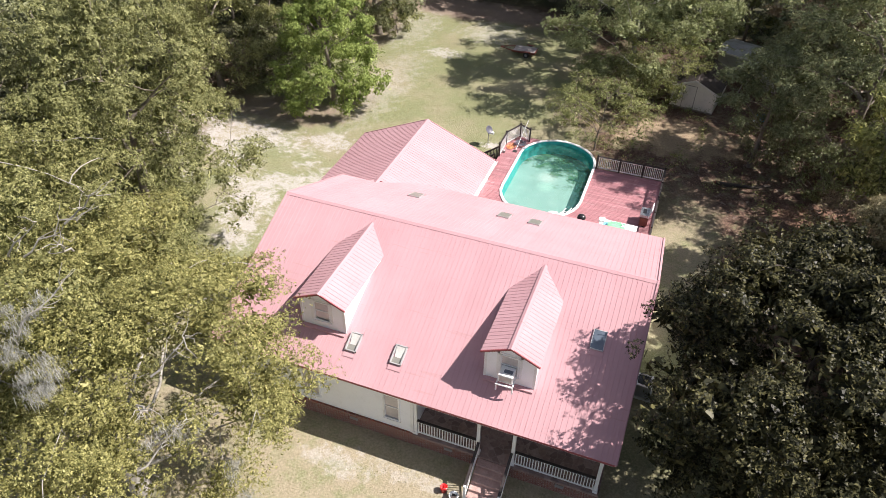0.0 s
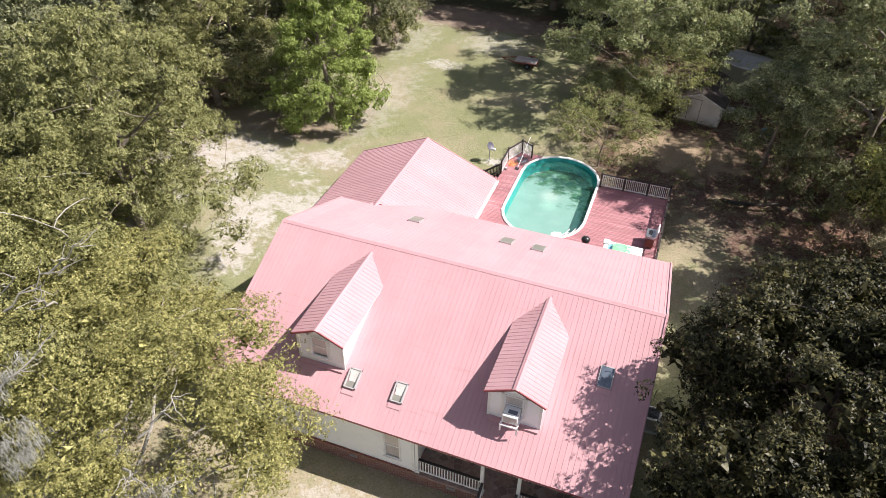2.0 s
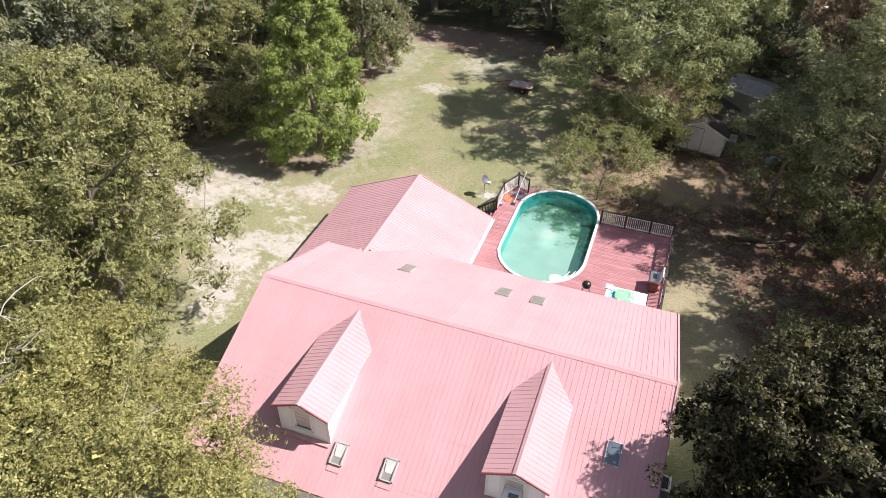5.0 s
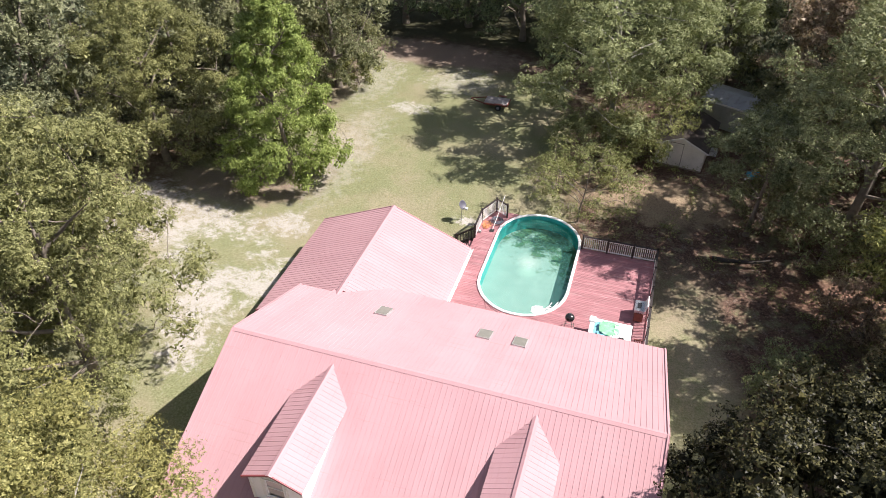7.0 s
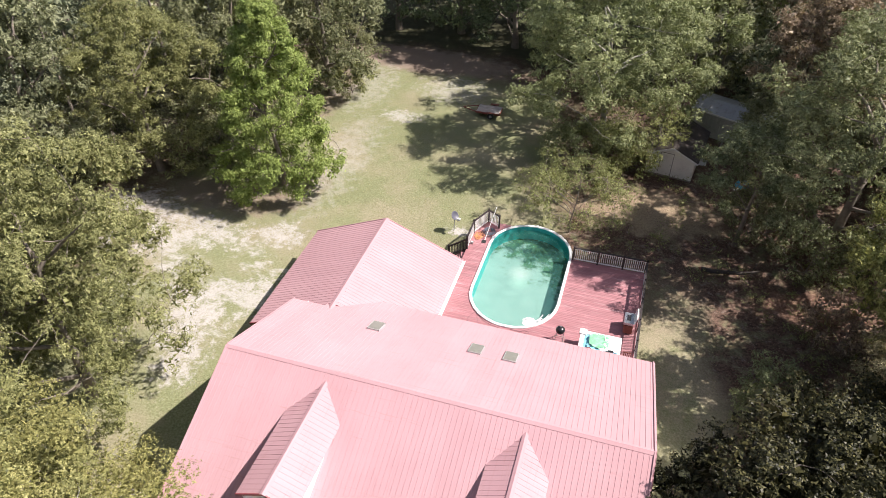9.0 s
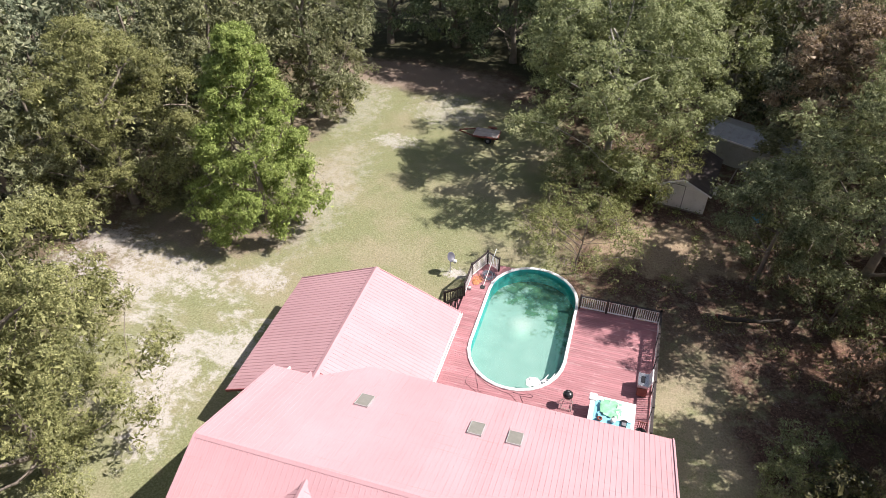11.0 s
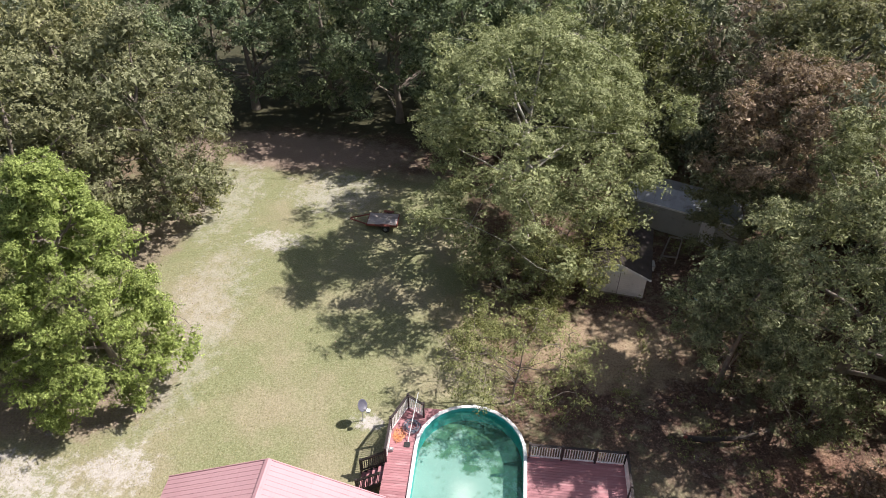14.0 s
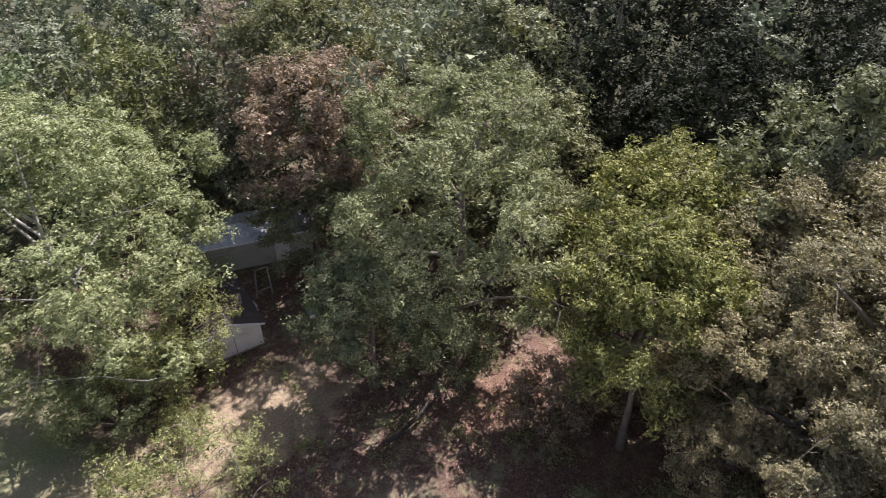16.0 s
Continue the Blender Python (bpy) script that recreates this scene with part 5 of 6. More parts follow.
SW, SL, SH, SP = 1.78, 5.0, 1.95, 2.72
body_bm = boxes((-SW, 0, .15, SW, .08, SH), (-SW, SL - .08, .15, SW, SL, SH), (-SW, .08, .15, -SW + .08, SL - .08, SH), (SW - .08, .08, .15, SW, SL - .08, SH))
for y in (0, SL - .08):
    v = [body_bm.verts.new((xx, yy, zz)) for yy in (y, y + .08) for xx, zz in ((-SW, SH), (SW, SH), (0, SP))]
    for f in ((2, 1, 0), (3, 4, 5), (0, 3, 5, 2), (1, 2, 5, 4)):
        body_bm.faces.new([v[k] for k in f])
part("wall", placed(body_bm, SHED_AT), SHED_WALL, shed)
for k in range(10):
    part("siding_board", placed(boxes((.17, -.025, .2 + .175 * k, SW, 0, .365 + .175 * k)), SHED_AT), SHED_WALL, shed)
    part("siding_board", placed(boxes((-SW, -.025, .2 + .175 * k, -.83, 0, .365 + .175 * k)), SHED_AT), SHED_WALL, shed)
for sx in (-1, 1):
    r = bmesh.new()
    slab(r, [(0, -.25, SP + .06), (sx * (SW + .25), -.25, SH - .06), (sx * (SW + .25), SL + .2, SH - .06), (0, SL + .2, SP + .06)], .07)
    part("roof", placed(r, SHED_AT), CHARCOAL, shed, "dark shingle roof")
    part("barge_board", placed(bar(bmesh.new(), (0, -.27, SP), (sx * (SW + .25), -.27, SH - .12), .03, .12), SHED_AT), WHITE, shed)
dr = part("door", placed(boxes((-.80, -.05, .24, .14, -.03, 2.12)), SHED_AT), SHED_WALL, shed)
part("door_gap", placed(boxes((-.83, -.045, .22, -.80, -.025, 2.15), (.14, -.045, .22, .17, -.025, 2.15), (-.80, -.045, 2.12, .14, -.025, 2.15)), SHED_AT), DARK, dr)
part("hasp", placed(boxes((.0, -.07, 1.15, .1, -.05, 1.2)), SHED_AT), STEEL, dr)
part("floor", placed(boxes((-SW, 0, .02, SW, SL, .15)), SHED_AT), GREYWOOD, shed)
for sx in (-1.4, 0, 1.4):
    part("block", placed(boxes((sx - .2, .05, -.1, sx + .2, .4, .03), (sx - .2, SL - .4, -.1, sx + .2, SL - .05, .03)), SHED_AT), TIN_WALL, shed)

BARN_AT = pose(5.0, 63.2, 0, 0, 0, -22)
barn = thing("storage_building", "long pale metal storage building with a weathered tin roof", "outbuilding", (4.4, 64.5, 0))
BL, BD, BH = 3.9, 3.0, 2.3
part("wall", placed(boxes((-BL, 0, -.1, BL, .12, BH), (-BL, BD - .12, -.1, BL, BD, BH), (-BL, .12, -.1, -BL + .12, BD - .12, BH), (BL - .12, .12, -.1, BL, BD - .12, BH)), BARN_AT), TIN_WALL, barn)
for k in range(24):
    if k not in (16, 17, 18, 19):
        part("wall_rib", placed(boxes((-BL + .16 + .32 * k, -.025, 0, -BL + .2 + .32 * k, 0, BH)), BARN_AT), TIN_WALL, barn)
part("door", placed(boxes((1.4, -.05, 0, 2.35, -.005, 2.02)), BARN_AT), WHITE, barn)
for k in range(12):
    rb = bmesh.new()
    a = -BL - .2 + .674 * k
    slab(rb, [(a, -.3, BH + .02), (a + .66, -.3, BH + .02), (a + .66, BD / 2, BH + .45), (a, BD / 2, BH + .45)], .03)
    slab(rb, [(a, BD / 2, BH + .45), (a + .66, BD / 2, BH + .45), (a + .66, BD + .3, BH + .02), (a, BD + .3, BH + .02)], .03)
    box(rb, a - .02, -.3, BH + .03, a + .02, -.26, BH + .06)
    part("roof_sheet", placed(rb, BARN_AT), TIN, barn)
part("fascia", placed(boxes((-BL - .2, -.33, BH - .1, BL + .2, -.3, BH + .03)), BARN_AT), WHITE, barn)
gb = bmesh.new()
for x in (-BL, BL - .12):
    v = [gb.verts.new((xx, yy, zz)) for xx in (x, x + .12) for yy, zz in ((0, BH), (BD, BH), (BD / 2, BH + .4))]
    for f in ((2, 1, 0), (3, 4, 5), (0, 3, 5, 2), (1, 2, 5, 4)):
        gb.faces.new([v[k] for k in f])
part("gable", placed(gb, BARN_AT), TIN_WALL, barn)

tarp = thing("tarp_heap", "heap under a bright blue tarp near the shed", "tarp", (5.6, 56.8, 0))
h = bmesh.new()
bmesh.ops.create_icosphere(h, subdivisions=3, radius=.55, matrix=Matrix.LocRotScale((5.6, 56.8, .15), None, (1, .7, .8)))
for v in h.verts:
    v.co += Vector((noise.noise(v.co * 4), noise.noise(v.co * 4 + Vector((9, 0, 0))), noise.noise(v.co * 4 + Vector((0, 9, 0))))) * .16
part("sheet", h, BLUE, tarp, smooth=True)
part("weight", boxes((5.0, 56.2, 0, 5.35, 56.4, .12)), SHELL, tarp)
junk = thing("timber_frame", "old timber frame leaning beside the shed", "timber", (4.0, 60.6, 0))
for a, b in (((3.4, 60.2, 0), (3.9, 60.9, 1.6)), ((4.4, 60.0, 0), (4.7, 60.8, 1.6)), ((3.9, 60.9, 1.6), (4.7, 60.8, 1.6)), ((3.4, 60.2, .5), (4.5, 60.1, .5))):
    part("timber", bar(bmesh.new(), a, b, .09), GREYWOOD, junk)
crate = thing("crate", "pale plastic crate on the ground beside the shed", "crate", (2.6, 59.4, 0))
part("tub", boxes((2.3, 59.1, 0, 2.9, 59.7, .4), bevel=.03), SHELL, crate)
part("lid", boxes((2.27, 59.07, .4, 2.93, 59.73, .45), bevel=.02), TIN_WALL, crate)


# ---- trees ----
def leaf_arrays(rng, centres, outward, spread, per, leaf, up=0.55, flat=0.6, q=8):
    """Leaves on domed sprays round the centres, lit on top and open below: vertices and triangles."""
    k = 5                                   # leaves round each twig tip
    per = max(1, per // k)
    m = len(centres) * per
    c, o, s = np.repeat(centres, per, 0), np.repeat(outward, per, 0), np.repeat(spread, per)[:, None]
    d = o * 0.55 + np.array([0, 0, up]) + rng.normal(0, 0.62, (m, 3))
    d /= np.linalg.norm(d, axis=1)[:, None] + 1e-9
    off = d * s * rng.uniform(0.45, 1.08, m)[:, None] * np.array([1, 1, flat])
    axis = d + rng.normal(0, 0.32, (m, 3))
    axis /= np.linalg.norm(axis, axis=1)[:, None] + 1e-9
    tip, axis = np.repeat(c + off, k, 0), np.repeat(axis, k, 0)
    n = m * k
    t = np.cross(axis, rng.normal(0, 1, (n, 3)))
    t /= np.linalg.norm(t, axis=1)[:, None] + 1e-9
    t = t + axis * rng.normal(0.0, 0.35, n)[:, None]
    t /= np.linalg.norm(t, axis=1)[:, None] + 1e-9
    w = np.cross(axis, t) + axis * rng.normal(0, 0.25, n)[:, None]
    w /= np.linalg.norm(w, axis=1)[:, None] + 1e-9
    ln = leaf * rng.uniform(0.7, 1.35, n)[:, None]
    wd = ln * rng.uniform(0.24, 0.36, n)[:, None]
    mid = tip + t * ln * 0.62
    v = np.stack([tip + t * ln * .05, mid + w * wd, mid - w * wd], 1)
    far = rng.random(n) < 0.5               # half of them narrow to the tip, half to the stalk
    v[far] = np.stack([tip + t * ln * 1.1, tip + t * ln * .3 - w * wd, tip + t * ln * .3 + w * wd], 1)[far]
    v = v.reshape(-1, 3)
    # shaded inner leaves, deep in each spray, close the crown
    b = max(0.17, leaf * 1.95)
    c = np.repeat(centres - (outward + np.array([0, 0, 0.4])) * np.minimum(spread, 0.8)[:, None] * 0.72, q, 0) + rng.normal(0, 0.22, (len(centres) * q, 3))
    a, e = rng.normal(0, 1, (len(c), 3)), rng.normal(0, 1, (len(c), 3))
    a /= np.linalg.norm(a, axis=1)[:, None]
    e /= np.linalg.norm(e, axis=1)[:, None]
    v = np.concatenate([v, np.stack([c - a * b, c + a * b * .6 + e * b * .5, c + a * b * .6 - e * b * .5], 1).reshape(-1, 3)])
    return v, np.arange(len(v)).reshape(-1, 3)


def crown_points(rng, h, r, z0, shape, lobes, per_lobe, lobe_r):
    """Spray centres of a crown that is built up of separate leafy boughs with gaps between them."""
    pts, out = [], []
    golden = math.pi * (3 - math.sqrt(5))
    turn = np.random.default_rng(lobes).uniform(0, 6.28, 4)
    for i in range(lobes):
        q = rng.uniform(0.62, 1.06) if rng.random() < 0.85 else rng.uniform(0.3, 0.6)
        lr = lobe_r * rng.uniform(0.6, 1.35)
        a = golden * i + rng.normal(0, 0.35)
        if shape == "cone":                 # tiers of level boughs
            zt = ((i + rng.random()) / lobes) ** 1.1
            zt = 0.72 * zt + 0.28 * (math.floor(zt * 9) + 0.5) / 9
            rr = r * max(0.05, (1 - zt)) ** 0.62 * min(1.0, 0.72 + zt * 1.6) * q
            lr *= 0.5 + 0.6 * (1 - zt)
            c = np.array([math.cos(a) * rr, math.sin(a) * rr, z0 + (h - lr - z0) * zt])
            o = np.array([math.cos(a), math.sin(a), 0.35 + zt])
            low = 0.5
        else:
            dz = 1 - (i + 0.5) / lobes * 1.5
            dz = max(-0.55, min(1.0, dz + rng.normal(0, 0.06)))
            dr = math.sqrt(max(0.0, 1 - dz * dz)) if dz > 0 else 1 - 0.7 * dz * dz
            zc = z0 + (h - z0) * 0.45
            top = (h - zc - lr * 0.5) if dz > 0 else (zc - z0) * 1.8
            q *= 1.02 + 0.08 * math.sin(2 * a + turn[0] + 2.0 * dz) + 0.08 * math.sin(3 * a + turn[1] - 3.0 * dz) + 0.06 * math.sin(7 * a + turn[2] + 5 * dz)
            c = np.array([dr * math.cos(a) * (r - lr * .6) * q, dr * math.sin(a) * (r - lr * .6) * q, zc + dz * top * (0.75 + 0.25 * min(q, 1.05))])
            o = np.array([dr * math.cos(a), dr * math.sin(a), dz])
            low = 0.66
        o = o / np.linalg.norm(o)
        d = rng.normal(0, 0.75, (per_lobe, 3)) + o * 0.7 + np.array([0, 0, 0.5])
        d /= np.linalg.norm(d, axis=1)[:, None] + 1e-9
        pts.append(c + d * (lr * rng.uniform(0.55, 1.08, per_lobe))[:, None] * np.array([1, 1, low]))
        out.append(d)
    return np.concatenate(pts), np.concatenate(out)


def limb_tubes(rng, h, r, z0, tips, trunk_r):
    """Trunk, main limbs and thin branches that reach the clumps."""
    top = z0 + (h - z0) * 0.62
    zs = np.linspace(-0.3, top, 7)
    sway = np.cumsum(rng.normal(0, 0.10, (7, 2)), 0)
    trunk = np.column_stack([sway[:, 0] - sway[0, 0], sway[:, 1] - sway[0, 1], zs])
    rad = trunk_r * (1.25 - 0.95 * (zs + .3) / (top + .3))
    rad[0] *= 1.35
    limbs, twigs, forks = [], [], []
    pick = rng.permutation(len(tips))[:min(len(tips), 11 + 60)]
    for n, i in enumerate(pick):
        tip = tips[i]
        if n < 11:
            zb = min(max(z0 * 0.7, tip[2] - rng.uniform(0.25, 0.6) * math.hypot(tip[0], tip[1]) - .5), top * .98)
            k = np.interp(zb, zs, np.arange(7))
            start = np.array([np.interp(k, np.arange(7), trunk[:, c]) for c in range(3)])
            r0 = trunk_r * 0.5 * rng.uniform(0.7, 1.1)
        else:
            reach = np.array(forks)
            start = reach[np.argmin(((reach[:, :3] - tip) ** 2).sum(1) + rng.uniform(0, 1.5, len(reach)))]
            start, r0 = start[:3], max(0.02, start[3] * rng.uniform(0.5, 0.8))
        u = np.linspace(0, 1, 7)[:, None]
        kink = np.cumsum(rng.normal(0, 0.07, (7, 3)), 0) * np.linalg.norm(tip - start) * 0.35
        path = start + (tip - start) * u + (kink - kink[-1] * u) + np.array([0, 0, 1]) * (u * (1 - u)) * 0.9
        path[0] = start
        rr = np.linspace(r0, 0.012, 7)
        (limbs if n < 11 else twigs).append((path, rr))
        forks += [(*path[m], rr[m]) for m in range(2, 6)]
    return (trunk, rad), limbs, twigs


def tree_meshes(seed, h, r, z0, shape, lobes, per_lobe, lobe_r, per, leaf, spread, trunk_r, up=0.55, flat=0.6, q=8, holes=()):
    rng = np.random.default_rng(seed)
    c, o = crown_points(rng, h, r, z0, shape, lobes, per_lobe, lobe_r)
    for x, y, z, reach in holes:            # gaps that let one see the inner boughs
        keep = ((c - np.array([x, y, z])) ** 2).sum(1) > reach * reach
        c, o = c[keep], o[keep]
    sp = spread * rng.uniform(0.7, 1.3, len(c))
    v, f = leaf_arrays(rng, c, o, sp, per, leaf, up, flat, q)
    trunk, limbs, twigs = limb_tubes(rng, h, r, z0, c, trunk_r)
    woods = [("trunk", tubes_mesh("trunk", [trunk], 8))] + [("limb", tubes_mesh("limb", [t], 6)) for t in limbs] + [("branchwork", tubes_mesh("branchwork", twigs, 5))]
    return mesh_np("crown", v, f), woods


SPECIES = {
    "live_oak": tree_meshes(11, 16.5, 7.8, 2.6, "round", 125, 14, 1.5, 175, 0.088, 0.68, 0.30, q=9, holes=((1.8, -2.1, 13.8, 0.9), (-2.6, -1.2, 13.9, 0.9))),
    "water_oak": tree_meshes(12, 16.0, 5.6, 1.0, "round", 74, 10, 1.35, 52, 0.150, 0.64, 0.28),
    "yard_oak": tree_meshes(19, 16.0, 6.6, 0.8, "round", 100, 12, 1.45, 150, 0.105, 0.62, 0.28),
    "maple": tree_meshes(13, 15.2, 5.7, 0.6, "cone", 165, 9, 1.2, 115, 0.115, 0.54, 0.22, 0.7, 0.5),
    "broad_oak": tree_meshes(14, 16.2, 8.0, 1.8, "round", 145, 12, 1.6, 135, 0.105, 0.58, 0.22, 0.5, 0.6),
    "magnolia": tree_meshes(15, 12.0, 6.8, 2.2, "round", 125, 10, 1.5, 115, 0.138, 0.62, 0.26, 0.6, 0.6, q=15),
    "tall_oak": tree_meshes(16, 18.5, 7.0, 4.0, "round", 100, 10, 1.45, 155, 0.100, 0.58, 0.32, q=14),
    "thin_tree": tree_meshes(17, 15.0, 5.2, 6.4, "round", 78, 8, 1.2, 80, 0.105, 0.56, 0.20, 0.5, 0.6, q=20),
    "silk_tree": tree_meshes(23, 5.4, 3.9, 2.2, "round", 48, 6, 0.9, 100, 0.075, 0.66, 0.06, 0.9, 0.28, q=1),
    "shrub": tree_meshes(18, 4.2, 2.7, 0.3, "round", 34, 6, 0.75, 60, 0.09, 0.46, 0.06, 0.5, 0.6),
}


def tree(kind, name, label, x, y, leaf_mat, size=1.0, turn=0.0, high=1.0, bark=BARK, category="tree", group="trees round the yard"):
    crown, woods = SPECIES[kind]
    t = thing(name, label, category, (x, y, float(ground_z(x, y))), group)
    t.scale = (size, size, size * high)
    t.rotation_euler = (0, 0, radians(turn))
    for nm, me, mat in [(a, b, bark) for a, b in woods] + [("crown", crown, leaf_mat)]:
        if not me.materials:
            me.materials.append(mat)
        ob = new(nm, me)
        ob.parent = t
        ob.material_slots[0].link = "OBJECT"
        ob.material_slots[0].material = mat
        if nm == "branchwork":
            tagged(ob, kind="stuff")
    return t


L_OAK = "large live oak with yellow-green leaves and grey moss"
tree("live_oak", "live_oak", L_OAK, -19.1, 11.4, OAK_YELLOW, 1.02, 20, 0.85, PALE_BARK)
tree("live_oak", "live_oak", L_OAK, -25.5, 11.0, OAK_YELLOW, 1.12, 140, 0.98, PALE_BARK)
tree("yard_oak", "water_oak", "tall oak with dull olive leaves beside the house", -28.9, 25.2, OAK_OLIVE, 0.96, 0, 1.05)
tree("yard_oak", "water_oak", "smaller olive oak beside the tall one", -31.6, 27.6, OAK_OLIVE, 0.64, 130)
tree("water_oak", "water_oak", "tall oak with dull green leaves", -36.0, 21.5, OAK_GREY, 1.0, 80)
tree("water_oak", "water_oak", "tall oak with dull green leaves", -37.5, 29.5, OAK_GREY, 0.95, 190)
tree("maple", "maple", "bright green conical tree at the lawn's edge", -28.3, 46.8, BRIGHT, 0.84, 0, 1.17)
tree("yard_oak", "oak", "dense olive oak at the wood's edge", -39.0, 46.0, OAK_OLIVE, 0.86, 300, 1.0)
tree("water_oak", "oak", "dense oak at the wood's edge", -35.6, 54.3, OAK_GREY, 0.95, 30)
tree("water_oak", "oak", "dull green oak at the clearing's edge", -31.0, 61.6, OAK_GREY, 0.92, 120)
tree("water_oak", "oak", "dense oak at the wood's edge", -45.0, 41.0, OAK_GREY, 1.0, 10)
tree("broad_oak", "broad_oak", "broad light green oak behind the pool lawn", -5.8, 61.4, OAK_GREEN, 1.07, 0, 0.89, PALE_BARK)
tree("tall_oak", "tall_oak", "tall oak with silvery green leaves", 10.3, 48.8, SILVER, 0.98, 0, 0.95)
tree("thin_tree", "brown_oak", "thinning oak with browned autumn leaves", 10.4, 61.4, BROWN, 1.05, 40, 0.9)
tree("thin_tree", "oak", "small oak between shed and outbuilding", 8.0, 60.0, OAK_GREY, 0.78, 60, 0.6)
tree("water_oak", "oak", "dull olive oak in the open wood", 19.0, 35.6, PALE_OAK, 0.95, 250, 0.92)
tree("thin_tree", "yellow_oak", "slender oak with yellowing leaves", 17.6, 41.1, GOLD, 1.0, 100, 0.93)
tree("thin_tree", "oak", "small grey-green oak at the wood's edge", 20.2, 33.0, PALE_OAK, 1.05, 210, 1.0)
tree("thin_tree", "oak", "small grey-green oak at the wood's edge", 5.0, 49.4, SILVER, 0.72, 130, 0.85)
tree("thin_tree", "oak", "small grey-green oak at the wood's edge", 15.6, 33.6, PALE_OAK, 0.88, 20, 0.95)
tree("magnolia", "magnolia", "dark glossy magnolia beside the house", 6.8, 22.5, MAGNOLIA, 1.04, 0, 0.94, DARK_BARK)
tree("tall_oak", "oak", "pale grey-green oak in the open wood", 12.6, 31.4, PALE_OAK, 0.72, 10, 1.0)
tree("tall_oak", "oak", "pale grey-green oak in the open wood", 14.8, 29.4, PALE_OAK, 0.86, 90, 1.0)
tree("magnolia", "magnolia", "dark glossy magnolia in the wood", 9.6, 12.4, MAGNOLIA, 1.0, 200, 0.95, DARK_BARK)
tree("thin_tree", "yellow_oak", "slender oak with yellowing leaves", 15.4, 39.2, GOLD, 0.84, 220, 0.95)
# extra oak, added so that its shadow falls on the strip beside the house
tree("thin_tree", "yellow_oak", "slender oak with yellowing leaves", 12.2, 37.9, GOLD, 0.88, 290, 1.06)
tree("water_oak", "oak", "shaded oak in the wood beside the yard", 19.8, 52.6, OAK_GREY, 0.9, 330, 0.82)
tree("thin_tree", "oak", "thin oak behind the outbuilding", 13.5, 66.5, OAK_GREY, 1.1, 77)
tree("water_oak", "oak", "oak in the wood beside the yard, shade put into its leaf colour", 27.0, 44.5, OAK_SHADED, 1.1, 200, 0.9)
tree("water_oak", "oak", "oak in the wood beside the yard", 21.0, 57.0, OAK_GREY, 1.1, 290, 0.9)
tree("water_oak", "oak", "oak in the wood beside the yard", 24.0, 28.0, OAK_GREY, 1.1, 120, 0.85)
tree("water_oak", "oak", "dense oak at the clearing's edge", -37.5, 64.0, OAK_GREY, 1.0, 210)
for x, y, s, turn in ((-30.5, 78.5, 1.0, 20), (-23.5, 79.5, 1.05, 95), (-17.0, 77.5, 1.0, 170), (-11.5, 74.5, 0.98, 245), (-6.5, 74.0, 1.0, 310), (-38.0, 73.5, 1.0, 60)):
    tree("water_oak", "oak", "dense dark green oak at the clearing's far end", x, y, OAK_DEEP, s, turn)
# three oaks out of view, added for the shade they cast right of the house
tree("water_oak", "oak", "tall oak in the wood beside the house", 20.5, 27.0, OAK_GREY, 1.05, 40)
tree("water_oak", "oak", "tall oak in the wood beside the house", 16.5, 22.0, OAK_GREY, 1.0, 160)
tree("water_oak", "oak", "tall oak in the wood beside the house", 23.0, 36.0, OAK_GREY, 1.1, 260)
tree("silk_tree", "silk_tree", "slender silk tree with sparse olive fronds beside the pool", -6.3, 47.6, OLIVE, 1.0, 30, 1.0)
tree("silk_tree", "silk_tree", "small tree with drooping tan-green fronds in front of the shed", -3.1, 56.6, OLIVE, 0.95, 200, 1.15)
for x, y, s, m, lab in ((-8.2, 50.8, 0.6, OLIVE, "sparse olive shrub on the litter"), (-4.6, 53.0, 0.5, OLIVE, "sparse olive shrub on the litter"), (-7.2, 56.0, 0.9, OAK_GREEN, "leafy green shrub under the oak"), (-4.6, 57.6, 0.8, OLIVE, "dry shrub beside the shed"), (-3.4, 56.4, 0.85, OLIVE, "tan-green shrub beside the shed"),
                        (6.9, 35.5, 0.72, OAK_GREEN, "low leafy green shrub beside the wood"), (9.3, 33.2, 0.8, OAK_OLIVE, "low leafy green shrub beside the wood"), (5.9, 34.3, 0.55, OAK_GREEN, "low leafy green shrub beside the deck"), (6.0, 51.0, 1.0, OAK_GREY, "grey-green shrub at the wood's edge"),
                        (-33.5, 48.5, 1.1, OAK_GREY, "shrub at the wood's edge"), (-42.5, 45.6, 1.3, OAK_GREY, "leafy shrub at the wood's edge"), (-36.4, 48.6, 1.3, OAK_GREY, "leafy shrub at the wood's edge"), (-29.4, 62.5, 0.8, OLIVE, "dry shrub at the clearing's edge"), (-31.5, 67.5, 1.1, OAK_GREY, "shrub under the edge oaks"), (9.5, 47.5, 0.9, SILVER, "grey-green shrub among leaf litter"), (11.0, 41.4, 0.9, BROWN, "dry brown shrub among leaf litter"), (14.5, 39.4, 0.9, PALE_OAK, "pale dry shrub in the open wood")):
    tree("shrub", "shrub", lab, x, y, m, s, (x * 37 + y * 11) % 360, 1.0, BARK, "shrub", "shrubs round the yard")


